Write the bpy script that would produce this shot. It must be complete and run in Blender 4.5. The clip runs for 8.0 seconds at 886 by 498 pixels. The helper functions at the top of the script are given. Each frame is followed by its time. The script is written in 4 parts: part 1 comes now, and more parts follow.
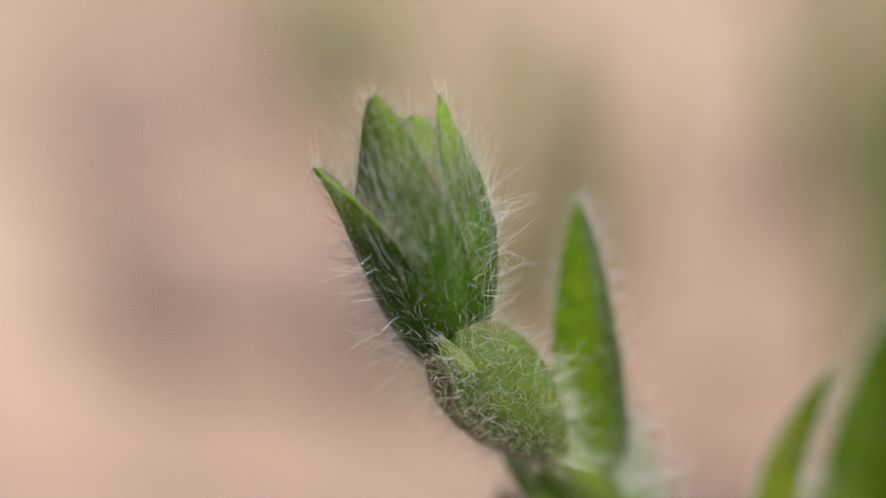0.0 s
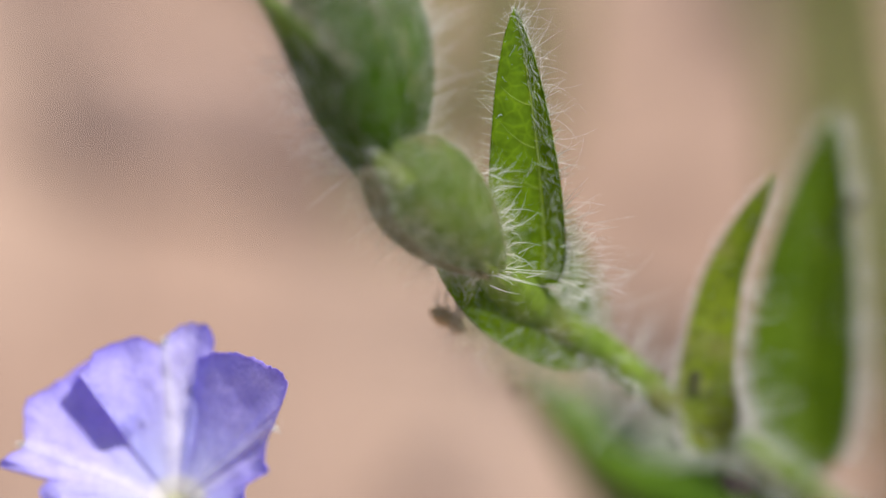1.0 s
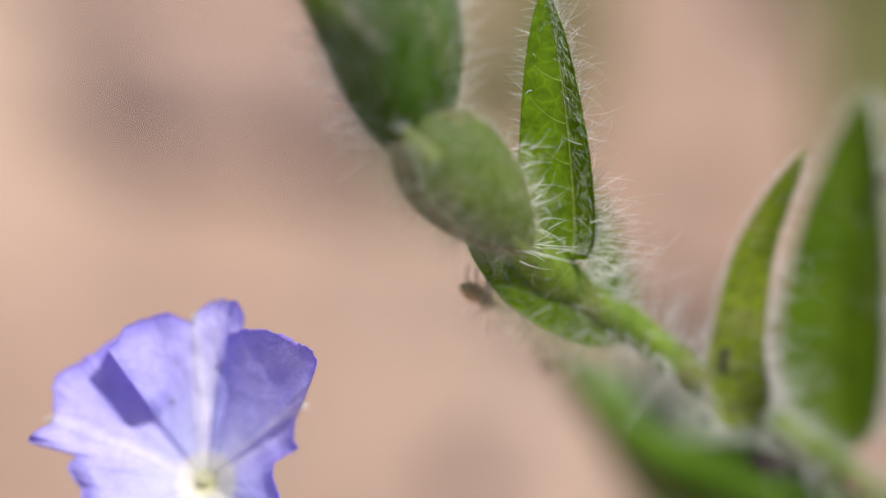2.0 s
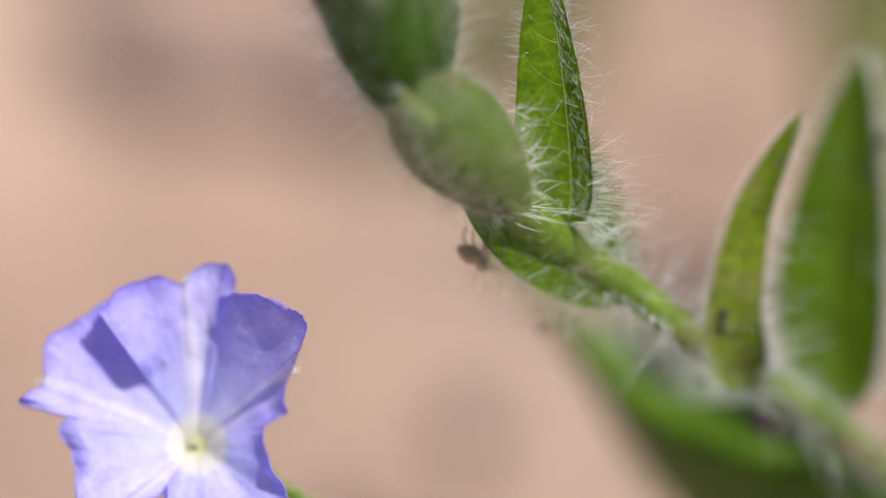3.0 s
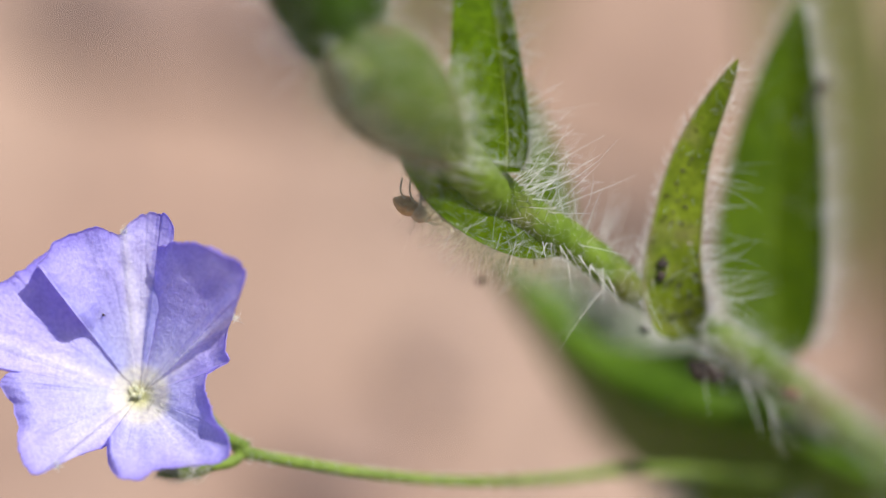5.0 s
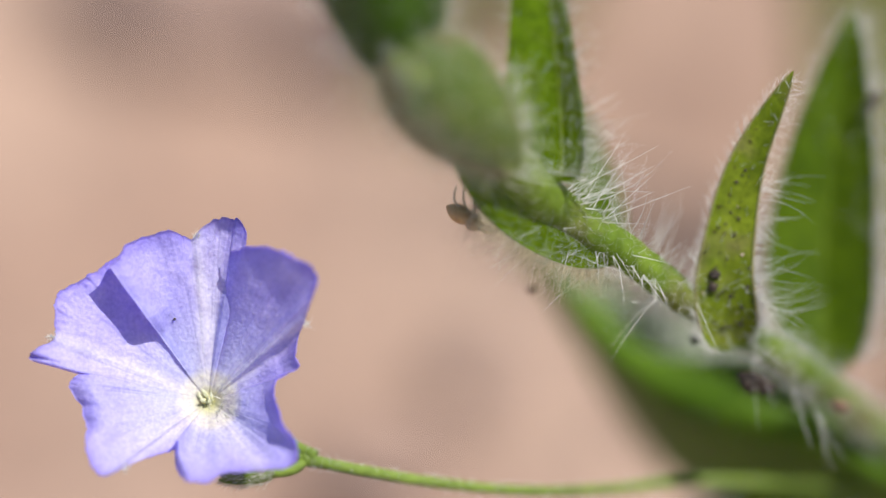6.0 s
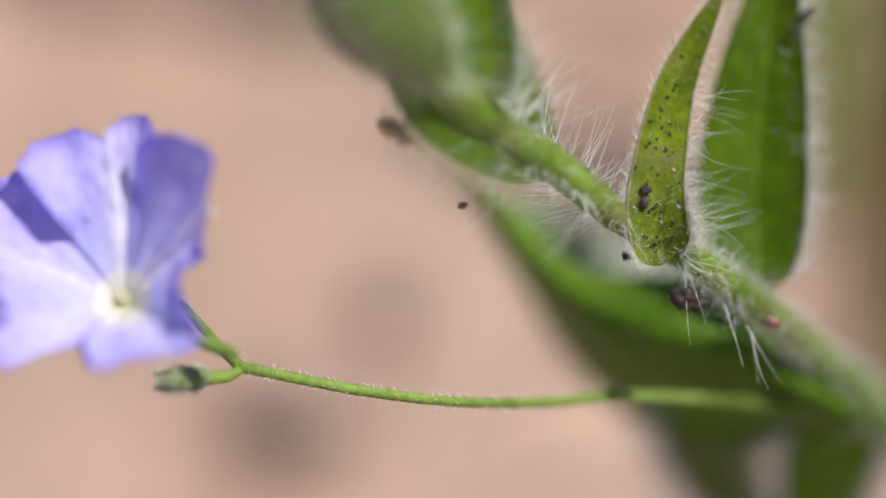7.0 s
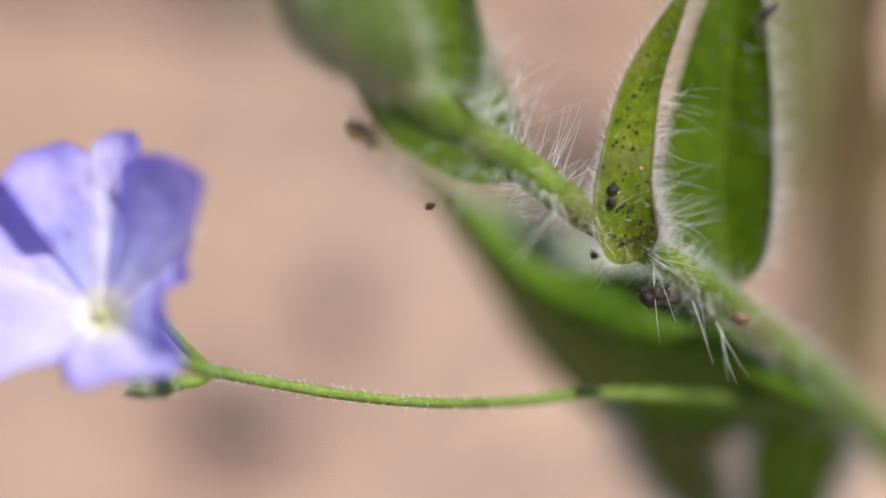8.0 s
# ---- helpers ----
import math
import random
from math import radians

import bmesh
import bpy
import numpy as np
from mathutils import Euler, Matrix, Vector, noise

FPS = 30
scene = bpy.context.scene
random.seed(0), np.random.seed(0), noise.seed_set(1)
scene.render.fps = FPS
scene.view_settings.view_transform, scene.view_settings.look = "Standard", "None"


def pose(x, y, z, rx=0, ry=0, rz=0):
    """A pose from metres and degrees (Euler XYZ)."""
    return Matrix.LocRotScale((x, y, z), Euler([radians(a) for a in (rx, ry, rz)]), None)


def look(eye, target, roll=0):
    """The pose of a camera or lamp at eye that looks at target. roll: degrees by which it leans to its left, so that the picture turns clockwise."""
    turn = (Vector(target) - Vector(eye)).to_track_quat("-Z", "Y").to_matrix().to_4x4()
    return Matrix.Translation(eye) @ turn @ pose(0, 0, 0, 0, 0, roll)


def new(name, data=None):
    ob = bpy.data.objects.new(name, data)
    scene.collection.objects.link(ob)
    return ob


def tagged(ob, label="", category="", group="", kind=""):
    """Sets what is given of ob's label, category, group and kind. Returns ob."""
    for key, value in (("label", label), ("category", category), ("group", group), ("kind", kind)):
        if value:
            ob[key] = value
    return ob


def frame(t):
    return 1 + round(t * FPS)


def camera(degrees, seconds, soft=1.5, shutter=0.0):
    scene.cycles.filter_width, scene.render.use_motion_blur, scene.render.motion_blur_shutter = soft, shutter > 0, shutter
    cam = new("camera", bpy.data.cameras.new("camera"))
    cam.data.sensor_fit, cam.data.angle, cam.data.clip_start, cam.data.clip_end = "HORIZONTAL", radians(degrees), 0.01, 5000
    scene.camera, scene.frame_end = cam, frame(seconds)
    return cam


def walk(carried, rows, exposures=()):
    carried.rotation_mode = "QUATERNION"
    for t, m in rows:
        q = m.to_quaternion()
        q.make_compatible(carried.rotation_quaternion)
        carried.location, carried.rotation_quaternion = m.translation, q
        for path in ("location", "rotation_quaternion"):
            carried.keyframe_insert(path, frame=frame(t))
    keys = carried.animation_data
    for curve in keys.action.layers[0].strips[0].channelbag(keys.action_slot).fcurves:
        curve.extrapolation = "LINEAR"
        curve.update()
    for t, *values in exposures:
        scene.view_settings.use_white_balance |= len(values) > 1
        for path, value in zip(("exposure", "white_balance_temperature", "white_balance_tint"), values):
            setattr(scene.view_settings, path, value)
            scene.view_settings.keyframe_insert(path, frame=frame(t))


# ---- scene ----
# The plant's own frame, in millimetres: u to the right, v up the picture plane, w towards the lens.
# The lens looks down on the plant by PITCH degrees; the frame's origin hangs HANG mm above the soil.
MM = 0.001
PITCH, HANG = 50.0, 34.0
SP, CP = math.sin(radians(PITCH)), math.cos(radians(PITCH))
PLANT = Matrix(((1, 0, 0, 0), (0, SP, -CP, 0), (0, CP, SP, HANG * MM), (0, 0, 0, 1)))


def at(u, v, w):
    """A place in the world from the plant's millimetres."""
    return PLANT @ Vector((u * MM, v * MM, w * MM))


# ---- camera: a long macro lens with a fixed focus distance, turned and slid by hand ----
REACH = 500.0
cam = camera(2.9330, 8.0, soft=1.5)
cam.data.dof.use_dof = True
cam.data.dof.focus_distance = REACH * MM
cam.data.dof.aperture_fstop = 14.6


def eye_row(t, a, b, roll, ex, ey, focus):
    """Aim (a, b) in the plane at depth focus, eye shifted by (ex, ey)."""
    eye, goal = Vector((ex, ey, REACH + focus)), Vector((a, b, focus))
    ahead = (goal - eye).normalized()
    right = ahead.cross(Vector((0, 1, 0))).normalized()
    up = right.cross(ahead)
    c, s = math.cos(radians(roll)), math.sin(radians(roll))
    r2, u2 = right * c + up * s, up * c - right * s
    turn = Matrix((r2, u2, -ahead)).transposed().to_4x4()
    return t, PLANT @ Matrix.Translation(eye * MM) @ turn


walk(cam, [eye_row(*row) for row in (
    (0, -2.097, 7.288, 0.479, -4.04, 1.41, 6.30),
    (0.1, -1.805, 6.767, 0.358, -3.96, 0.89, 5.96),
    (0.2, -1.280, 6.440, 0.236, -3.88, 0.37, 5.62),
    (0.3, -1.033, 5.816, 0.115, -3.80, -0.15, 5.28),
    (0.4, -0.772, 5.078, -0.006, -3.72, -0.67, 4.94),
    (0.5, -0.746, 4.404, -0.128, -3.64, -1.19, 4.60),
    (0.6, -1.135, 3.899, -0.080, -3.45, -1.37, 4.24),
    (0.7, -1.331, 3.294, -0.032, -3.26, -1.55, 3.88),
    (0.8, -1.085, 2.933, 0.016, -3.07, -1.73, 3.52),
    (0.9, -0.807, 2.476, 0.064, -2.88, -1.91, 3.16),
    (1, -0.201, 1.938, 0.111, -2.70, -2.09, 2.80),
    (1.1, 0.372, 1.790, 0.154, -2.20, -2.51, 2.76),
    (1.2, 0.620, 1.381, 0.196, -1.70, -2.93, 2.72),
    (1.3, 0.296, 1.101, 0.239, -1.20, -3.35, 2.68),
    (1.4, -0.749, 1.372, 0.282, -0.70, -3.77, 2.64),
    (1.5, -1.090, 1.345, 0.324, -0.20, -4.18, 2.60),
    (1.6, -1.238, 1.711, 0.310, -0.06, -3.89, 2.59),
    (1.7, -1.188, 1.730, 0.297, 0.08, -3.60, 2.57),
    (2.8, -1.129, 0.234, 0.147, 1.61, -0.40, 2.43),
    (3, -0.953, 0.148, 0.119, 1.89, 0.18, 2.40),
    (3.5, -0.347, -0.364, 0.159, 2.85, 2.44, 2.30),
    (4, 0.770, -1.010, -0.353, 4.71, -0.48, 2.20),
    (4.2, 0.908, -1.112, -0.392, 4.99, -0.21, 1.90),
    (5.3, -0.177, -1.033, -0.607, 6.54, 1.25, 0.10),
    (5.4, -0.646, -0.731, -0.627, 6.69, 1.38, 0.05),
    (5.5, -0.750, -0.683, -0.646, 6.83, 1.52, 0.00),
    (5.6, -0.606, -0.637, -0.468, 5.36, 1.82, -0.02),
    (5.7, -0.552, -0.578, -0.291, 3.89, 2.12, -0.04),
    (5.8, -0.825, -0.698, -0.113, 2.42, 2.42, -0.06),
    (5.9, -0.902, -0.885, 0.065, 0.95, 2.72, -0.08),
    (6, -0.675, -1.023, 0.243, -0.52, 3.03, -0.10),
    (6.1, -0.433, -1.338, 0.169, 0.09, 2.98, -0.16),
    (6.2, -0.068, -1.753, 0.096, 0.71, 2.92, -0.22),
    (6.3, 0.246, -1.957, 0.022, 1.32, 2.87, -0.28),
    (6.4, 0.364, -2.080, -0.052, 1.94, 2.82, -0.34),
    (6.5, 0.404, -2.194, -0.125, 2.55, 2.77, -0.40),
    (6.6, -0.075, -2.215, -0.059, 2.10, 1.80, -0.50),
    (6.7, -0.483, -2.179, 0.008, 1.64, 0.84, -0.60),
    (6.8, 0.006, -2.502, 0.074, 1.19, -0.13, -0.70),
    (6.9, 0.735, -2.873, 0.141, 0.73, -1.10, -1.50),
    (7, 1.346, -3.475, 0.207, 0.28, -2.06, -2.10),
    (7.1, 1.616, -3.793, 0.198, -0.61, -2.48, -2.50),
    (7.2, 1.595, -3.776, 0.189, -1.51, -2.90, -2.30),
    (7.3, 1.164, -3.518, 0.180, -2.40, -3.32, -1.20),
    (7.4, 1.524, -3.302, 0.171, -3.29, -3.74, -2.20),
    (7.5, 1.621, -2.991, 0.162, -4.19, -4.16, -2.30),
    (7.6, 1.522, -2.976, 0.018, -4.57, -2.83, -2.32),
    (7.7, 1.503, -3.222, -0.127, -4.95, -1.50, -2.34),
    (7.8, 1.614, -3.191, -0.271, -5.33, -0.17, -2.36),
    (7.9, 2.101, -3.228, -0.415, -5.71, 1.16, -2.38),
    (8, 2.266, -3.447, -0.559, -6.09, 2.49, -2.40),
)])

# ---- light ----
SUN_DIR = (PLANT.to_3x3() @ Vector((0.42, 0.60, 0.68))).normalized()
world = bpy.data.worlds.new("sky")
scene.world = world
world.use_nodes = True
wn, wl = world.node_tree.nodes, world.node_tree.links
sky = wn.new("ShaderNodeTexSky")
sky.sky_type, sky.sun_disc = "NISHITA", False
sky.sun_elevation = math.asin(SUN_DIR.z)
sky.sun_rotation = math.atan2(SUN_DIR.x, SUN_DIR.y)
wn["Background"].inputs["Strength"].default_value = 0.085
wl.new(sky.outputs["Color"], wn["Background"].inputs["Color"])
sun = new("sun", bpy.data.lights.new("sun", "SUN"))
sun.data.energy, sun.data.angle, sun.data.color = 4.6, radians(0.55), (1.0, 0.95, 0.88)
sun.matrix_world = look(SUN_DIR * 2.0, (0, 0, 0))
scene.view_settings.exposure = 0.4


# ---- materials ----
def material(name):
    m = bpy.data.materials.new(name)
    m.use_nodes = True
    return m, m.node_tree.nodes, m.node_tree.links, m.node_tree.nodes["Principled BSDF"]


def noise_mix(nd, ln, low, high, scale, detail=4.0, at_low=0.35, at_high=0.65, coords=None):
    """A colour that wanders between two colours; scale in features per metre."""
    if coords is None:
        coords = nd.new("ShaderNodeTexCoord").outputs["Object"]
    tex = nd.new("ShaderNodeTexNoise")
    tex.inputs["Scale"].default_value, tex.inputs["Detail"].default_value = scale, detail
    ln.new(coords, tex.inputs["Vector"])
    ramp = nd.new("ShaderNodeValToRGB")
    ramp.color_ramp.elements[0].position, ramp.color_ramp.elements[1].position = at_low, at_high
    ramp.color_ramp.elements[0].color, ramp.color_ramp.elements[1].color = (*low, 1), (*high, 1)
    ln.new(tex.outputs["Fac"], ramp.inputs["Fac"])
    return ramp.outputs["Color"], tex.outputs["Fac"]


def blend(nd, ln, kind, fac, a, b):
    mix = nd.new("ShaderNodeMix")
    mix.data_type, mix.blend_type = "RGBA", kind
    for socket, value in ((mix.inputs[0], fac), (mix.inputs[6], a), (mix.inputs[7], b)):
        if isinstance(value, (int, float)):
            socket.default_value = value
        elif isinstance(value, tuple):
            socket.default_value = (*value, 1)
        else:
            ln.new(value, socket)
    return mix.outputs[2]


def bumped(nd, ln, height, strength, distance, shader):
    b = nd.new("ShaderNodeBump")
    b.inputs["Strength"].default_value, b.inputs["Distance"].default_value = strength, distance
    ln.new(height, b.inputs["Height"])
    ln.new(b.outputs["Normal"], shader.inputs["Normal"])


def leafy(name, low, high, glow, share, rough=0.5, grain=2600.0, spots=None, old=None, net=None, net_share=0.45, tip=None):
    """Plant tissue: mottled green that lets light through. glow: the colour of the light that passes; share: how much."""
    m, nd, ln, bsdf = material(name)
    col, _ = noise_mix(nd, ln, low, high, grain * 0.22, 3.0)
    fine, f2 = noise_mix(nd, ln, (0.78, 0.8, 0.75), (1.15, 1.15, 1.1), grain, 5.0)
    col = blend(nd, ln, "MULTIPLY", 0.8, col, fine)
    if net:
        warp = nd.new("ShaderNodeVectorMath")
        warp.operation = "MULTIPLY_ADD"
        wob = nd.new("ShaderNodeTexNoise")
        wob.inputs["Scale"].default_value = net * 0.7
        place = nd.new("ShaderNodeTexCoord").outputs["Object"]
        ln.new(place, wob.inputs["Vector"])
        ln.new(wob.outputs["Color"], warp.inputs[0])
        warp.inputs[1].default_value = (0.5 / net,) * 3
        ln.new(place, warp.inputs[2])
        cells = nd.new("ShaderNodeTexVoronoi")
        cells.feature = "DISTANCE_TO_EDGE"
        cells.inputs["Scale"].default_value = net
        ln.new(warp.outputs[0], cells.inputs["Vector"])
        lines = nd.new("ShaderNodeValToRGB")
        lines.color_ramp.elements[0].position, lines.color_ramp.elements[1].position = 0.0, 0.13
        lines.color_ramp.elements[0].color, lines.color_ramp.elements[1].color = (1.5, 1.42, 1.3, 1), (0.9, 0.9, 0.9, 1)
        ln.new(cells.outputs["Distance"], lines.inputs["Fac"])
        col = blend(nd, ln, "MULTIPLY", net_share, col, lines.outputs["Color"])
        fine = blend(nd, ln, "MULTIPLY", net_share, fine, lines.outputs["Color"])
    # brighter towards the tip: light through the thin end, painted into the base colour
    if tip:
        along = nd.new("ShaderNodeAttribute")
        along.attribute_name = "along"
        lit_tip = nd.new("ShaderNodeValToRGB")
        lit_tip.color_ramp.elements[0].position, lit_tip.color_ramp.elements[1].position = 0.68, 1.0
        ln.new(along.outputs["Fac"], lit_tip.inputs["Fac"])
        col = blend(nd, ln, "MIX", lit_tip.outputs["Color"], col, tip)
    if old:
        patch, _ = noise_mix(nd, ln, (0, 0, 0), (1, 1, 1), 420.0, 3.0, 0.52, 0.72)
        col = blend(nd, ln, "MIX", patch, col, old)
    if spots:
        cell = nd.new("ShaderNodeTexVoronoi")
        cell.inputs["Scale"].default_value, cell.inputs["Randomness"].default_value = spots, 1.0
        spot_at = nd.new("ShaderNodeTexCoord").outputs["Object"]
        rag = nd.new("ShaderNodeTexNoise")
        rag.inputs["Scale"].default_value, rag.inputs["Detail"].default_value = spots * 2.2, 4.0
        ln.new(spot_at, rag.inputs["Vector"])
        push = nd.new("ShaderNodeVectorMath")
        push.operation = "MULTIPLY_ADD"
        push.inputs[1].default_value = (0.42 / spots,) * 3
        ln.new(rag.outputs["Color"], push.inputs[0])
        ln.new(spot_at, push.inputs[2])
        ln.new(push.outputs[0], cell.inputs["Vector"])
        dot = nd.new("ShaderNodeValToRGB")
        dot.color_ramp.elements[0].position, dot.color_ramp.elements[1].position = 0.10, 0.17
        dot.color_ramp.elements[0].color, dot.color_ramp.elements[1].color = (1, 1, 1, 1), (0, 0, 0, 1)
        ln.new(cell.outputs["Distance"], dot.inputs["Fac"])
        col = blend(nd, ln, "MIX", dot.outputs["Color"], col, (0.045, 0.03, 0.015))
    ln.new(col, bsdf.inputs["Base Color"])
    bsdf.inputs["Roughness"].default_value = rough
    bsdf.inputs["Specular IOR Level"].default_value = 0.12
    bumped(nd, ln, f2, 0.8, 0.00007, bsdf)
    thin = nd.new("ShaderNodeBsdfTranslucent")
    ln.new(blend(nd, ln, "MULTIPLY", 1.0, fine, glow), thin.inputs["Color"])
    mix = nd.new("ShaderNodeMixShader")
    mix.inputs["Fac"].default_value = share
    ln.new(bsdf.outputs["BSDF"], mix.inputs[1])
    ln.new(thin.outputs["BSDF"], mix.inputs[2])
    ln.new(mix.outputs["Shader"], nd["Material Output"].inputs["Surface"])
    return m


def plain(name, low, high, rough, grain, metal=0.0, bump=0.3, depth=0.00005):
    m, nd, ln, bsdf = material(name)
    col, f = noise_mix(nd, ln, low, high, grain, 5.0)
    ln.new(col, bsdf.inputs["Base Color"])
    bsdf.inputs["Roughness"].default_value, bsdf.inputs["Metallic"].default_value = rough, metal
    bumped(nd, ln, f, bump, depth, bsdf)
    return m


def hairy(name, low, high, share=0.35):
    """Silky plant hair: pale, glossy, half clear; every hair a little different."""
    m, nd, ln, bsdf = material(name)
    geo = nd.new("ShaderNodeNewGeometry")
    ramp = nd.new("ShaderNodeValToRGB")
    ramp.color_ramp.elements[0].color, ramp.color_ramp.elements[1].color = (*low, 1), (*high, 1)
    ln.new(geo.outputs["Random Per Island"], ramp.inputs["Fac"])
    ln.new(ramp.outputs["Color"], bsdf.inputs["Base Color"])
    bsdf.inputs["Roughness"].default_value = 0.28
    thin = nd.new("ShaderNodeBsdfTranslucent")
    ln.new(ramp.outputs["Color"], thin.inputs["Color"])
    mix = nd.new("ShaderNodeMixShader")
    mix.inputs["Fac"].default_value = share
    ln.new(bsdf.outputs["BSDF"], mix.inputs[1])
    ln.new(thin.outputs["BSDF"], mix.inputs[2])
    ln.new(mix.outputs["Shader"], nd["Material Output"].inputs["Surface"])
    return m


LEAF = leafy("leaf_green", (0.085, 0.155, 0.006), (0.12, 0.205, 0.009), (0.38, 0.54, 0.006), 0.48, net=2300.0)
LEAF_DEEP = leafy("leaf_deep_green", (0.055, 0.105, 0.004), (0.088, 0.152, 0.007), (0.28, 0.39, 0.004), 0.42, net=1900.0)
# leaf green darkened to stand for the shade on the lower leaf's underside
LEAF_SHADED = leafy("leaf_shaded", (0.048, 0.1, 0.006), (0.085, 0.16, 0.01), (0.28, 0.48, 0.008), 0.22, net=1100.0)
LEAF_OLIVE = leafy("leaf_olive", (0.15, 0.17, 0.025), (0.23, 0.25, 0.045), (0.4, 0.46, 0.05), 0.4, net=1100.0)
# lighter green: the sunlit band along the lower leaf's rim, put into the colour
LEAF_LIT_RIM = leafy("leaf_lit_rim", (0.15, 0.26, 0.035), (0.21, 0.34, 0.05), (0.4, 0.6, 0.05), 0.3, net=1100.0)
LEAF_SPOTTED = leafy("leaf_spotted", (0.1, 0.15, 0.009), (0.21, 0.27, 0.022), (0.36, 0.44, 0.015), 0.36, spots=2300.0, old=(0.25, 0.2, 0.1), net=4200.0)
SEPAL = leafy("sepal_green", (0.032, 0.078, 0.005), (0.058, 0.13, 0.009), (0.2, 0.34, 0.01), 0.34, tip=(0.24, 0.4, 0.03))
BUD_GREEN = leafy("bud_green", (0.07, 0.115, 0.018), (0.112, 0.168, 0.026), (0.26, 0.34, 0.03), 0.28, old=(0.17, 0.145, 0.07))
BUD_BROWN = leafy("bud_brown", (0.1, 0.1, 0.032), (0.165, 0.148, 0.055), (0.24, 0.26, 0.05), 0.26, old=(0.19, 0.14, 0.075))
YOUNG = leafy("young_tissue", (0.19, 0.26, 0.035), (0.28, 0.36, 0.07), (0.45, 0.6, 0.08), 0.35)
STEM_GREEN = leafy("stem_green", (0.1, 0.165, 0.018), (0.17, 0.25, 0.035), (0.34, 0.5, 0.03), 0.3, grain=3000.0, old=(0.22, 0.2, 0.07))
STALK_GREEN = leafy("stalk_green", (0.135, 0.205, 0.035), (0.21, 0.295, 0.06), (0.36, 0.48, 0.06), 0.22, grain=3500.0)
TAN_EDGE = leafy("tan_margin", (0.26, 0.25, 0.11), (0.36, 0.32, 0.18), (0.4, 0.36, 0.15), 0.35)
VEIN = leafy("vein", (0.27, 0.36, 0.05), (0.36, 0.44, 0.08), (0.42, 0.58, 0.05), 0.45)
HAIR = hairy("silver_hair", (0.78, 0.78, 0.72), (0.96, 0.96, 0.94), 0.4)
HAIR_FINE = hairy("fine_hair", (0.42, 0.47, 0.33), (0.82, 0.84, 0.74))
HAIR_SOFT = hairy("soft_hair", (0.4, 0.43, 0.3), (0.78, 0.78, 0.68))
HAIR_OLIVE = hairy("olive_hair", (0.32, 0.28, 0.13), (0.48, 0.42, 0.24))
HAIR_WARM = hairy("tan_hair", (0.5, 0.42, 0.24), (0.82, 0.76, 0.58))
SPIDER_BROWN = plain("spider_brown", (0.4, 0.23, 0.09), (0.58, 0.37, 0.16), 0.45, 6000.0)
SPIDER_PALE = plain("spider_pale", (0.5, 0.33, 0.16), (0.66, 0.47, 0.26), 0.45, 6000.0)
SPIDER_LEG = plain("spider_leg", (0.55, 0.42, 0.26), (0.7, 0.58, 0.4), 0.45, 6000.0)
FRASS = plain("frass", (0.012, 0.009, 0.007), (0.05, 0.032, 0.022), 0.75, 5000.0, bump=0.8)
PALE_FLECK = plain("pale_fleck", (0.5, 0.36, 0.27), (0.7, 0.56, 0.46), 0.7, 5000.0)
GRIT = plain("grit", (0.1, 0.06, 0.04), (0.22, 0.13, 0.08), 0.8, 4000.0, bump=0.8)
CLOD = plain("clod", (0.24, 0.16, 0.13), (0.34, 0.235, 0.19), 0.9, 500.0, bump=0.9, depth=0.0006)
STRAW = leafy("straw", (0.4, 0.32, 0.18), (0.58, 0.48, 0.3), (0.5, 0.42, 0.2), 0.25, grain=1200.0)
GRASS = leafy("grass", (0.33, 0.36, 0.16), (0.46, 0.48, 0.24), (0.6, 0.63, 0.25), 0.42, grain=900.0)
POLLEN = plain("pale_yellow", (0.75, 0.72, 0.42), (0.85, 0.84, 0.62), 0.6, 8000.0)
CREAM = leafy("cream_tissue", (0.78, 0.78, 0.66), (0.88, 0.88, 0.8), (0.95, 0.95, 0.86), 0.75)
WHITE_TISSUE = leafy("white_tissue", (0.78, 0.79, 0.76), (0.88, 0.88, 0.86), (0.85, 0.85, 0.8), 0.4)


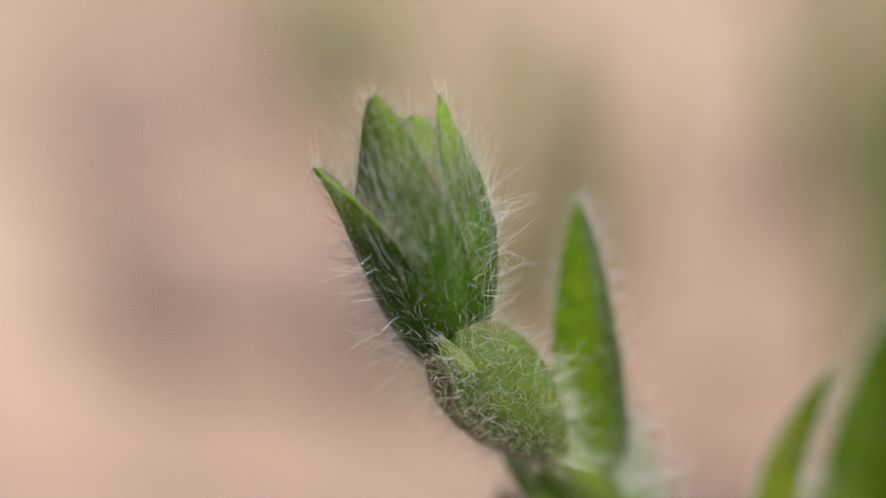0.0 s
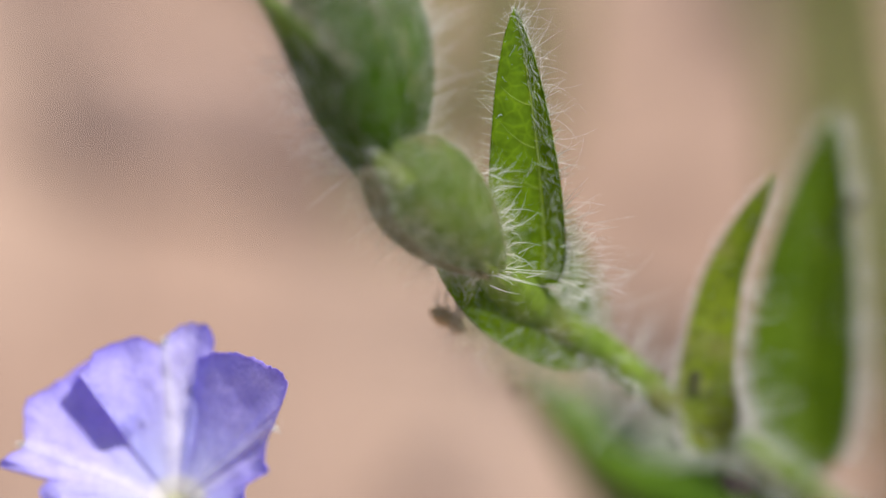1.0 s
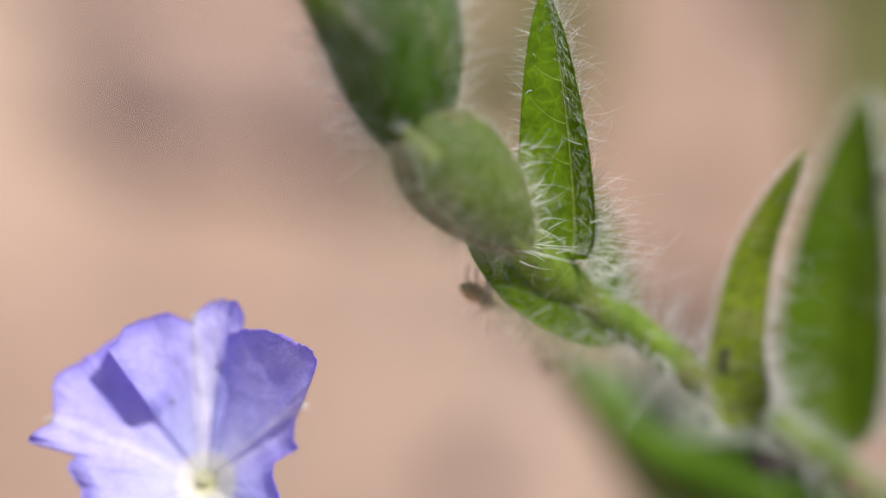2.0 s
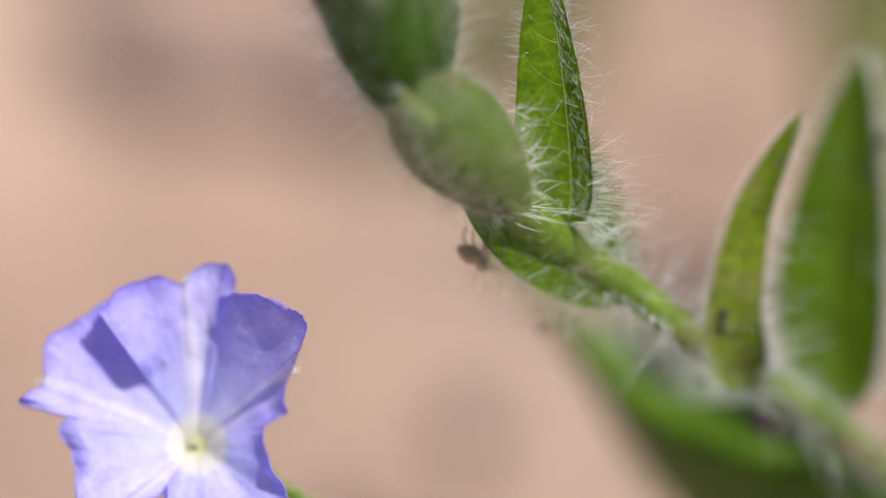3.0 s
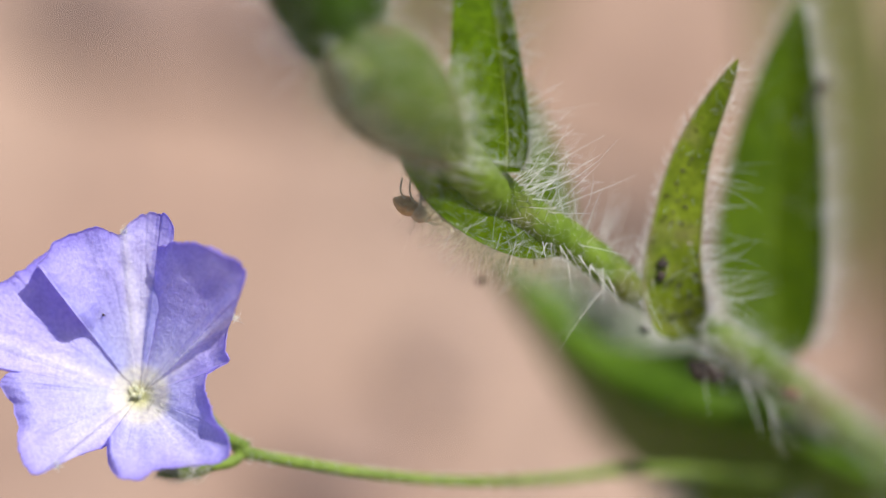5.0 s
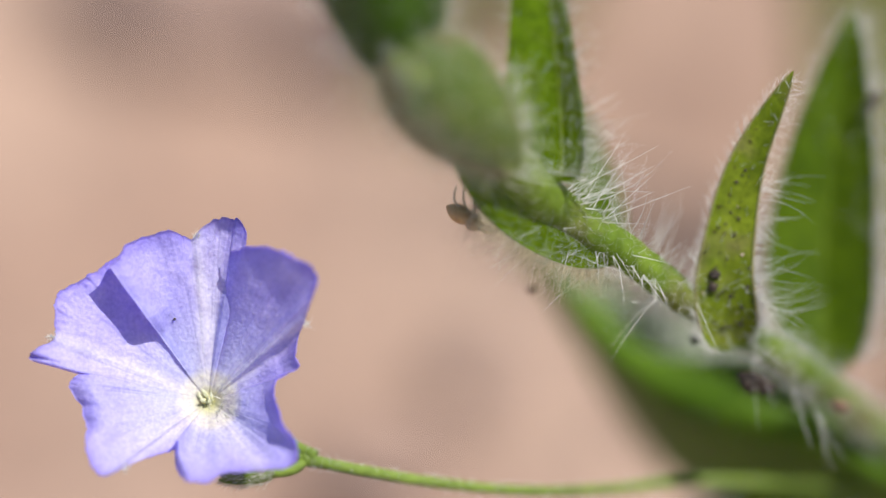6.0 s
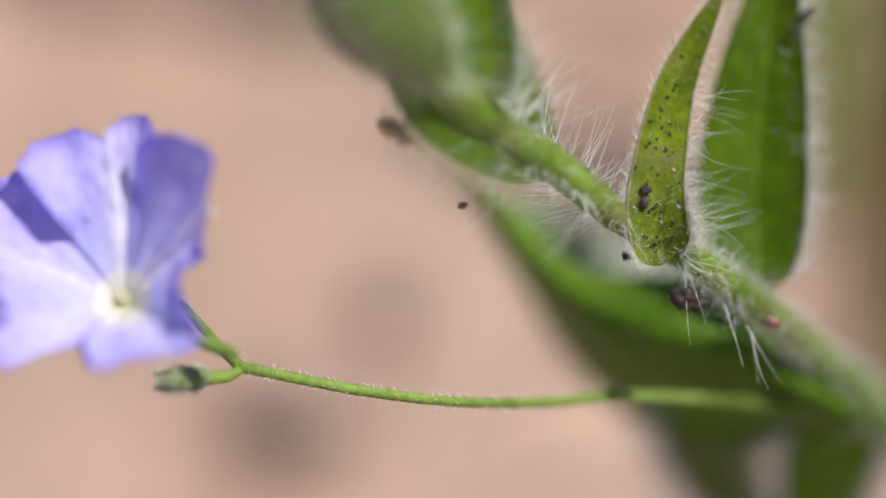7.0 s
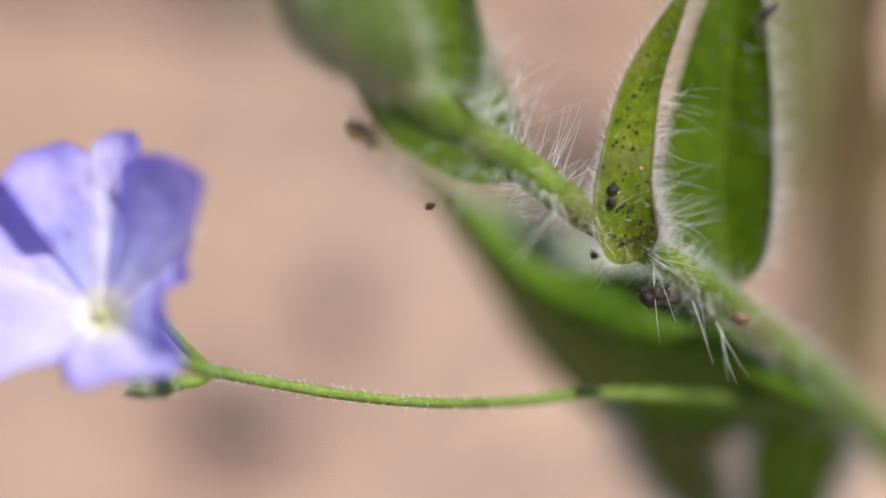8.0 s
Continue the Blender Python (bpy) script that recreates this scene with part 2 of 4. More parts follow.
def petal_material():
    """Blue-violet petals, white in the throat and along the five pleats, with fine veins along them; more saturated where light passes through."""
    m, nd, ln, bsdf = material("petal")
    read = {}
    for key in ("away", "pleat", "pale", "around", "out"):
        read[key] = nd.new("ShaderNodeAttribute")
        read[key].attribute_name = key
    base, _ = noise_mix(nd, ln, (0.565, 0.53, 0.995), (0.675, 0.64, 0.998), 520.0, 4.0)
    edge = nd.new("ShaderNodeValToRGB")
    edge.color_ramp.elements[0].position, edge.color_ramp.elements[1].position = 0.9, 1.0
    edge.color_ramp.elements[1].color = (0.45, 0.45, 0.45, 1)
    ln.new(read["away"].outputs["Fac"], edge.inputs["Fac"])
    col = blend(nd, ln, "MIX", edge.outputs["Color"], base, (0.3, 0.21, 0.84))
    # the pale throat breaks up into streaks along the veins
    comb = nd.new("ShaderNodeCombineXYZ")
    ln.new(read["around"].outputs["Fac"], comb.inputs["X"])
    ln.new(read["away"].outputs["Fac"], comb.inputs["Y"])
    stretch = nd.new("ShaderNodeMapping")
    stretch.inputs["Scale"].default_value = (30, 2.2, 1)
    ln.new(comb.outputs[0], stretch.inputs["Vector"])
    streak, _ = noise_mix(nd, ln, (0.8, 0.8, 0.8), (1.1, 1.1, 1.1), 1.0, 6.0, coords=stretch.outputs[0])
    pale = blend(nd, ln, "MULTIPLY", 1.0, read["pale"].outputs["Color"], streak)
    col = blend(nd, ln, "MIX", pale, col, (0.72, 0.755, 0.99))
    col = blend(nd, ln, "MIX", read["pleat"].outputs["Fac"], col, (0.82, 0.83, 0.93))
    heart = nd.new("ShaderNodeValToRGB")
    heart.color_ramp.elements[0].position, heart.color_ramp.elements[1].position = 0.75, 1.25
    heart.color_ramp.elements[0].color, heart.color_ramp.elements[1].color = (1, 1, 1, 1), (0, 0, 0, 1)
    ln.new(read["out"].outputs["Fac"], heart.inputs["Fac"])
    col = blend(nd, ln, "MIX", heart.outputs["Color"], col, (0.9, 0.915, 0.83))
    core = nd.new("ShaderNodeValToRGB")
    core.color_ramp.elements[0].position, core.color_ramp.elements[1].position = 0.14, 0.5
    core.color_ramp.elements[0].color, core.color_ramp.elements[1].color = (1, 1, 1, 1), (0, 0, 0, 1)
    ln.new(read["out"].outputs["Fac"], core.inputs["Fac"])
    col = blend(nd, ln, "MIX", core.outputs["Color"], col, (0.78, 0.8, 0.4))
    veins, _ = noise_mix(nd, ln, (0.96, 0.955, 0.98), (1.03, 1.03, 1.01), 2.6, 6.0, coords=stretch.outputs[0])
    col = blend(nd, ln, "MULTIPLY", 0.9, col, veins)
    paper, pf = noise_mix(nd, ln, (0.85, 0.84, 0.92), (1.09, 1.09, 1.05), 9000.0, 4.0)
    col = blend(nd, ln, "MULTIPLY", 0.9, col, paper)
    stain, _ = noise_mix(nd, ln, (0.88, 0.86, 0.93), (1.0, 1.0, 1.0), 1500.0, 3.0, 0.35, 0.55)
    col = blend(nd, ln, "MULTIPLY", 0.8, col, stain)
    ln.new(col, bsdf.inputs["Base Color"])
    bsdf.inputs["Roughness"].default_value = 0.42
    bumped(nd, ln, pf, 0.9, 0.00005, bsdf)
    thin = nd.new("ShaderNodeBsdfTranslucent")
    ln.new(blend(nd, ln, "MULTIPLY", 1.0, col, (0.95, 0.87, 1.0)), thin.inputs["Color"])
    mix = nd.new("ShaderNodeMixShader")
    mix.inputs["Fac"].default_value = 0.55
    ln.new(bsdf.outputs["BSDF"], mix.inputs[1])
    ln.new(thin.outputs["BSDF"], mix.inputs[2])
    ln.new(mix.outputs["Shader"], nd["Material Output"].inputs["Surface"])
    return m


PETAL = petal_material()


def soil_material():
    m, nd, ln, bsdf = material("soil")
    tone, _ = noise_mix(nd, ln, (0.3, 0.198, 0.151), (0.422, 0.305, 0.239), 60.0, 4.0, 0.36, 0.62)
    blotch, bf = noise_mix(nd, ln, (0.8, 0.77, 0.77), (1.08, 1.07, 1.06), 75.0, 4.0, 0.34, 0.6)
    grain, gf = noise_mix(nd, ln, (0.72, 0.72, 0.72), (1.15, 1.13, 1.1), 900.0, 6.0, 0.3, 0.7)
    col = blend(nd, ln, "MULTIPLY", 1.0, tone, blotch)
    col = blend(nd, ln, "MULTIPLY", 1.0, col, grain)
    ln.new(col, bsdf.inputs["Base Color"])
    bsdf.inputs["Roughness"].default_value = 0.95
    bumped(nd, ln, gf, 0.6, 0.0008, bsdf)
    return m


SOIL = soil_material()

# ---- mesh building, all in the plant's millimetres ----
BASE = {}


def thing(name, base, label, category, group="", kind=""):
    """An empty at the thing's base, turned like the plant's frame."""
    ob = new(name)
    ob.empty_display_size = 0.001
    ob.matrix_world = PLANT @ Matrix.Translation(Vector(base) * MM)
    BASE[ob] = np.array(base, float)
    return tagged(ob, label, category, group, kind)


def part(name, shape, mat, parent, label="", kind="", attributes=None, smooth=True):
    """One mesh under a thing or under a part."""
    verts, faces = shape
    me = bpy.data.meshes.new(name)
    me.from_pydata(((np.asarray(verts, float) - BASE[parent]) * MM).tolist(), [], faces)
    me.materials.append(mat)
    if smooth:
        me.polygons.foreach_set("use_smooth", [True] * len(me.polygons))
    for key, values in (attributes or {}).items():
        me.attributes.new(key, "FLOAT", "POINT").data.foreach_set("value", np.asarray(values, float))
    ob = new(name, me)
    ob.parent = parent
    BASE[ob] = BASE[parent]
    return tagged(ob, label, "", "", kind)


def unit(v):
    v = np.asarray(v, float)
    return v / (np.linalg.norm(v, axis=-1, keepdims=True) + 1e-12)


def curve_points(knots, count):
    """A smooth line (Catmull-Rom) through the knots."""
    k = np.asarray(knots, float)
    k = np.vstack([2 * k[0] - k[1], k, 2 * k[-1] - k[-2]])
    n = len(k) - 3
    out = []
    for x in np.linspace(0, n, count):
        i = min(int(x), n - 1)
        s = x - i
        a, b, c, d = k[i:i + 4]
        out.append(0.5 * (2 * b + (c - a) * s + (2 * a - 5 * b + 4 * c - d) * s * s + (3 * b - a - 3 * c + d) * s ** 3))
    return np.array(out)


def tube(path, radii, sides=12, wobble=0.0, rng=None):
    path = np.asarray(path, float)
    n = len(path)
    radii = np.broadcast_to(np.asarray(radii, float), (n,))
    tang = unit(np.gradient(path, axis=0))
    side = unit(np.cross(tang[0], (0.3, 0.2, 0.93)))
    verts, faces = [], []
    for i in range(n):
        side = unit(side - tang[i] * (side @ tang[i]))
        other = np.cross(tang[i], side)
        for j in range(sides):
            a = 2 * math.pi * j / sides
            r = radii[i] * (1 + (rng.uniform(-wobble, wobble) if rng is not None else 0))
            verts.append(path[i] + (side * math.cos(a) + other * math.sin(a)) * r)
    for i in range(n - 1):
        for j in range(sides):
            k = (j + 1) % sides
            faces.append((i * sides + j, i * sides + k, (i + 1) * sides + k, (i + 1) * sides + j))
    faces.append(tuple(range(sides))[::-1])
    faces.append(tuple((n - 1) * sides + j for j in range(sides)))
    return verts, faces


def joined(shapes):
    verts, faces = [], []
    for v, f in shapes:
        o = len(verts)
        verts.extend(v)
        faces.extend([tuple(i + o for i in q) for q in f])
    return verts, faces


def hairs(roots, ways, lengths, bend=0.25, radius=0.011, seed=1, curl=0.0):
    """Tapered hairs, three sided, five rings each, slightly bent."""
    rng = np.random.default_rng(seed)
    roots, ways, lengths = np.asarray(roots, float), unit(ways), np.asarray(lengths, float)
    n = len(roots)
    aside = unit(np.cross(ways, rng.normal(size=(n, 3))))
    over = np.cross(ways, aside)
    swing = rng.normal(size=(n, 1)) * bend
    phase = rng.uniform(0, 6.28, (n, 1))
    rings = []
    xs = (0.0, 0.25, 0.5, 0.75, 1.0)
    for x in xs:
        mid = roots + lengths[:, None] * (ways * x * (1 - 0.3 * np.abs(swing) * x) + aside * swing * x * x
                                          + over * curl * x * np.sin(phase + 4 * x))
        r = radius * (1.0 - 0.82 * x)
        for a in (0.0, 2.094, 4.189):
            rings.append(mid + r * (aside * math.cos(a) + over * math.sin(a)))
    verts = np.stack(rings, axis=1).reshape(-1, 3)
    one = []
    for k in range(len(xs) - 1):
        for j in range(3):
            l = (j + 1) % 3
            one.append((k * 3 + j, k * 3 + l, k * 3 + 3 + l, k * 3 + 3 + j))
    m = 3 * len(xs)
    faces = (np.asarray(one)[None] + (np.arange(n) * m)[:, None, None]).reshape(-1, 4)
    return verts, [tuple(q) for q in faces.tolist()]


def sheet(points, thick):
    """A closed sheet from a grid of points: points[i][j]; thick in mm, grown along the normals."""
    p = np.asarray(points, float)
    gi, gj = np.gradient(p, axis=0), np.gradient(p, axis=1)
    nrm = unit(np.cross(gi, gj))
    a, b = p.shape[:2]
    top, low = (p + nrm * thick / 2).reshape(-1, 3), (p - nrm * thick / 2).reshape(-1, 3)
    faces = []
    o = a * b
    for i in range(a - 1):
        for j in range(b - 1):
            q = (i * b + j, i * b + j + 1, (i + 1) * b + j + 1, (i + 1) * b + j)
            faces.append(q[::-1])
            faces.append(tuple(x + o for x in q))
    edge = ([i * b for i in range(a)] + [(a - 1) * b + j for j in range(1, b)] + [i * b + b - 1 for i in range(a - 2, -1, -1)]
            + [j for j in range(b - 2, 0, -1)])
    for k, x in enumerate(edge):
        y = edge[(k + 1) % len(edge)]
        faces.append((x, y, y + o, x + o))
    return np.vstack([top, low]), faces


class Blade:
    """A leaf blade along a line. face: the way its upper side looks; folds: degrees by which the two halves rise; half: half width."""

    def __init__(self, knots, face, half, folds=(10, 10), a=0.5, b=0.75, foot=0.12, wave=0.03, seed=3, cup=0.0, halves=(1.0, 1.0)):
        self.line = curve_points(knots, 81)
        self.tang = unit(np.gradient(self.line, axis=0))
        f = np.asarray(face, float)
        self.up = unit(f[None] - self.tang * (self.tang @ f)[:, None])
        self.side = np.cross(self.tang, self.up)
        s = np.linspace(0, 1, 81)
        prof = (s ** a) * ((1 - s) ** b)
        self.half = half * np.maximum(prof / prof.max(), foot * (1 - s) ** 0.6)
        self.folds, self.wave, self.seed, self.cup, self.halves = folds, wave, seed, cup, halves

    def point(self, s, q, lift=0.0):
        i = np.clip(np.asarray(s) * 80, 0, 80)
        k = np.minimum(i.astype(int), 79)
        x = (i - k)[..., None]
        mix = lambda arr: arr[k] * (1 - x) + arr[k + 1] * x
        q = np.asarray(q, float)
        h = np.interp(i, np.arange(81), self.half) * np.where(q < 0, self.halves[0], self.halves[1])
        f = np.where(q < 0, radians(self.folds[0]), radians(self.folds[1]))
        rip = self.wave * h * np.sin(9.0 * np.asarray(s) + 2.6 * np.sign(q) + self.seed) * np.abs(q) ** 2
        up = h * np.abs(q) ** 1.15 * np.sin(f) + rip + self.cup * h * q * q + lift
        return mix(self.line) + mix(self.side) * (h * q * np.cos(f))[..., None] + mix(self.up) * up[..., None]

    def mesh(self, thick=0.1, n=33, m=15):
        s, q = np.meshgrid(np.linspace(0, 1, n) ** 0.9, np.linspace(-1, 1, m), indexing="ij")
        return sheet(self.point(s, q), thick)

    def rib(self, radius=0.06, lift=0.04, end=0.95):
        s = np.linspace(0.0, end, 24)
        return tube(self.point(s, np.zeros(24), lift), np.linspace(radius, radius * 0.3, 24), 6)

    def side_veins(self, count=7, radius=0.022, lift=0.06):
        out = []
        for k in range(count):
            s0 = 0.06 + 0.72 * k / count
            for sgn in (-1, 1):
                x = np.linspace(0, 1, 9)
                s = s0 + 0.02 * (sgn > 0) + 0.2 * x ** 1.4 * (1 - s0)
                out.append(tube(self.point(s, sgn * (0.03 + 0.8 * x), np.full(9, lift)), np.linspace(radius, radius * 0.4, 9), 5))
        return out

    def fur(self, count, length, seed, sides=(1, -1), lean=0.6, bend=0.25, radius=0.011, span=(0.02, 0.98), lie=0.5, across=(-0.98, 0.98)):
        rng = np.random.default_rng(seed)
        s, q = rng.uniform(*span, count), rng.uniform(*across, count)
        sgn = rng.choice(sides, count)
        p = self.point(s, q)
        e = 0.01
        ds = self.point(np.minimum(s + e, 1), q) - self.point(np.maximum(s - e, 0), q)
        dq = self.point(s, np.minimum(q + 0.02, 1)) - self.point(s, np.maximum(q - 0.02, -1))
        nrm = unit(np.cross(dq, ds)) * -sgn[:, None]
        nrm = np.where(((nrm * self.up[(s * 80).astype(int)]).sum(1) * sgn)[:, None] < 0, -nrm, nrm)
        way = nrm * lie + unit(ds) * lean + rng.normal(size=(count, 3)) * 0.28
        return hairs(p + nrm * 0.03, way, length * rng.uniform(0.45, 1.15, count), bend, radius, seed)

    def fringe(self, count, length, seed, lean=0.5, bend=0.2, radius=0.011, span=(0.02, 0.99), edges=(-1, 1), spread=0.3):
        rng = np.random.default_rng(seed)
        s = rng.uniform(*span, count)
        q = rng.choice(edges, count).astype(float)
        p = self.point(s, q)
        out = unit(p - self.point(s, q * 0.8))
        ds = unit(self.point(np.minimum(s + 0.01, 1), q) - self.point(np.maximum(s - 0.01, 0), q))
        way = out + ds * lean + rng.normal(size=(count, 3)) * spread
        return hairs(p, way, length * rng.uniform(0.4, 1.15, count), bend, radius, seed)


class Boat(Blade):
    """A boat-shaped leaf stretched between its near rim, its keel and its far rim, all from base to tip; out: the way its near side bulges."""

    def __init__(self, rim, keel, far, out, bulge):
        self.lines = [curve_points(k, 81) for k in (rim, keel, far)]
        self.up = np.tile(unit((0.5, 0.8, 0.25)), (81, 1))
        self.out, self.bulge = unit(out), bulge

    def point(self, s, q, lift=0.0):
        i = np.clip(np.asarray(s) * 80, 0, 80)
        k = np.minimum(i.astype(int), 79)
        x = (i - k)[..., None]
        near, mid, far = (arr[k] * (1 - x) + arr[k + 1] * x for arr in self.lines)
        q = np.asarray(q, float)
        a = np.abs(q)[..., None]
        p = mid + (np.where(q[..., None] < 0, near, far) - mid) * a
        swell = (np.sin(np.pi * a ** 1.55) * self.bulge + 0.06 * np.sin(14 * i[..., None] / 80 + 3 * a)) * np.sin(np.pi * np.clip(np.asarray(s), 0.02, 0.98))[..., None] ** 0.6
        return p + self.out * swell * np.where(q[..., None] < 0, 1.0, 0.6) + self.up[0] * np.asarray(lift)[..., None]


class Scale:
    """A sepal or bract that wraps an egg-shaped core: axis from base to top, mid angle and half angle in degrees round it."""

    def __init__(self, base, top, girth, mid, halfw, reach, belly=0.45, flare=0.0, off=0.0, a=0.32, b=0.7, foot=0.25, profile=None):
        self.base, self.axis = np.asarray(base, float), np.asarray(top, float) - np.asarray(base, float)
        self.len = np.linalg.norm(self.axis)
        d = self.axis / self.len
        self.e1 = unit(np.cross(d, (0, 0, 1)))
        if self.e1[0] < 0:
            self.e1 = -self.e1
        self.e2 = np.cross(d, self.e1)
        if self.e2[2] < 0:
            self.e2 = -self.e2
        self.dir, self.girth, self.mid, self.halfw, self.reach = d, girth, radians(mid), radians(halfw), reach
        self.belly, self.flare, self.off, self.a, self.b, self.foot, self.profile = belly, flare, off, a, b, foot, profile

    def point(self, s, q, lift=0.0):
        """Angle 90 looks at the lens, 0 to the right."""
        s, q = np.asarray(s, float), np.asarray(q, float)
        h = s * self.reach
        prof = (s ** self.a) * ((1 - s) ** self.b)
        sm = self.a / (self.a + self.b)
        prof = np.maximum(prof / (sm ** self.a * (1 - sm) ** self.b), self.foot * (1 - s) ** 0.5)
        ang = self.mid + self.halfw * q * prof
        x = np.clip(h, 0, 1.2)
        body = np.sin(np.pi * np.clip(x, 0, 1) ** (math.log(0.5) / math.log(self.belly)) * 0.86 + 0.14) ** 0.75
        r = self.girth * (0.12 + 0.88 * np.clip(body, 0, 1)) * np.where(x > 1, 0.6, 1) + self.off + lift + self.flare * s ** 3
        if self.profile:
            r = np.interp(h, np.linspace(0, 1.1, len(self.profile)), self.profile) + self.off + lift + self.flare * s ** 4
        r = r - 0.05 * self.girth * q * q
        return (self.base + self.dir * (h * self.len)[..., None]
                + (self.e1 * np.cos(ang)[..., None] + self.e2 * np.sin(ang)[..., None]) * r[..., None])

    def along(self, n, m):
        return {"along": np.tile(np.repeat(np.linspace(0, 1, n), m), 2)}

    def mesh(self, thick=0.12, n=29, m=17):
        s, q = np.meshgrid(np.linspace(0, 1, n), np.linspace(-1, 1, m), indexing="ij")
        return sheet(self.point(s, q), thick)

    def rib(self, radius=0.05, q=0.0, lift=0.05, start=0.05, end=0.9):
        s = np.linspace(start, end, 20)
        return tube(self.point(s, np.full(20, q), lift), np.linspace(radius, radius * 0.4, 20), 6)

    def fur(self, count, length, seed, lie=0.35, lean=0.8, bend=0.3, radius=0.010, span=(0.02, 0.97), spread=0.3, curl=0.04):
        rng = np.random.default_rng(seed)
        s, q = rng.uniform(*span, count), rng.uniform(-1, 1, count)
        p = self.point(s, q, 0.06)
        nrm = unit(self.point(s, q, 0.5) - p)
        way = nrm * lie + self.dir * lean + rng.normal(size=(count, 3)) * spread
        return hairs(p, way, length * rng.uniform(0.4, 1.2, count), bend, radius, seed, curl)

    def fringe(self, count, length, seed, span=(0.3, 1.0), bend=0.2, radius=0.010, spread=0.3):
        rng = np.random.default_rng(seed)
        s, q = rng.uniform(*span, count), rng.choice((-1, 1), count).astype(float)
        p = self.point(s, q)
        out = unit(p - self.point(s, q * 0.7)) * 0.6 + self.dir * 0.8
        return hairs(p, out + rng.normal(size=(count, 3)) * spread, length * rng.uniform(0.4, 1.15, count), bend, radius, seed)


def pebble(centre, size, seed, rings=9, sides=12, rough=0.22):
    """A lumpy grain; size: three half axes."""
    rng = random.Random(seed)
    off = Vector((rng.uniform(0, 50), rng.uniform(0, 50), rng.uniform(0, 50)))
    verts, faces = [], []
    for i in range(rings + 1):
        th = math.pi * i / rings
        for j in range(sides):
            ph = 2 * math.pi * j / sides
            d = Vector((math.sin(th) * math.cos(ph), math.sin(th) * math.sin(ph), math.cos(th)))
            k = 1 + rough * 2 * noise.noise(d * 1.7 + off)
            verts.append([centre[a] + size[a] * d[a] * k for a in range(3)])
    for i in range(rings):
        for j in range(sides):
            l = (j + 1) % sides
            faces.append((i * sides + j, (i + 1) * sides + j, (i + 1) * sides + l, i * sides + l))
    return verts, faces


def egg(centre, axis, length, girth, rings=14, sides=16, point_end=0.0):
    """A smooth egg along an axis."""
    axis = unit(axis)
    x = np.linspace(0, 1, rings)
    path = np.asarray(centre, float) + axis * ((x - 0.5) * length)[:, None]
    r = girth * np.sin(np.pi * np.clip(x, 0.012, 0.988)) ** (0.62 + point_end * x)
    return tube(path, r, sides)


# ---- ground ----
def ground_depth(v):
    return -(HANG + v * CP) / SP


def build_ground():
    """One sheet of soil to the horizon: fine and lumpy under the plant, coarse far away."""
    xs = sorted({0.0} | {s * d for d in np.concatenate([np.linspace(0.002, 0.09, 60), np.geomspace(0.1, 600, 26)]).tolist() for s in (-1, 1)})
    verts = []
    for y in xs:
        for x in xs:
            p = Vector((x, y, 0))
            near = max(0.0, 1 - p.length / 0.5)
            z = near * (0.0022 * noise.noise(p * 55) + 0.0011 * noise.noise(p * 170) + 0.0005 * noise.noise(p * 420))
            verts.append((x, y + 0.02, z))
    n = len(xs)
    faces = [(i * n + j, i * n + j + 1, (i + 1) * n + j + 1, (i + 1) * n + j) for i in range(n - 1) for j in range(n - 1)]
    me = bpy.data.meshes.new("ground")
    me.from_pydata(verts, [], faces)
    me.materials.append(SOIL)
    me.polygons.foreach_set("use_smooth", [True] * len(me.polygons))
    tagged(new("ground", me), "pinkish tan dry sandy soil with darker patches", "soil", kind="structure")


def clod(u, v, size, seed):
    """A dark crumb of soil half sunk in the ground, at the place seen behind (u, v)."""
    p = at(u, v, ground_depth(v))
    verts, faces = pebble((0, 0, 0), [s * MM for s in size], seed, 12, 18, 0.3)
    me = bpy.data.meshes.new("soil_clod")
    me.from_pydata([tuple(q) for q in verts], [], faces)
    me.materials.append(CLOD)
    me.polygons.foreach_set("use_smooth", [True] * len(me.polygons))
    ob = new("soil_clod", me)
    ob.location = (p.x, p.y, size[2] * MM * 0.35)
    tagged(ob, "dark brown crumb of dry soil on the ground", "soil clod", "soil clods on the ground")


def grass_tuft(u, v, blades, height, spread, mat, label, seed, lean=(0, 0)):
    """A tuft that rises from the soil behind the plant; every blade is a part."""
    rng = np.random.default_rng(seed)
    w = ground_depth(v)
    up = np.array([0, CP, SP])
    back = np.array([0, SP, -CP])
    ob = thing("grass_tuft", (u, v, w), label, "grass", "grass tufts on the soil")
    for k in range(blades):
        foot = np.array([u, v, w]) + np.array([1, 0, 0]) * rng.normal() * spread * 0.3 + back * rng.normal() * spread * 0.3 - up * 0.8
        h = height * rng.uniform(0.7, 1.1)
        tilt = np.array([1, 0, 0]) * (lean[0] + rng.normal() * 0.12) + back * (lean[1] + rng.normal() * 0.12)
        knots = [foot + (up * x + tilt * x * x) * h for x in (0, 0.35, 0.7, 1.0)]
        face = np.array([rng.normal() * 0.4, -0.3, 1.0])
        part("blade", Blade(knots, face, rng.uniform(0.35, 0.7), (16, 16), a=0.25, b=0.45, seed=k).mesh(0.12, 17, 7), mat, ob)
    return ob


build_ground()

# ---- the hairy plant: stem, leaves, terminal bud ----
plant = thing("hairy_herb", (24.0, -19.0, -30.0), "low silky-haired green herb with a closed bud on dry soil", "plant")

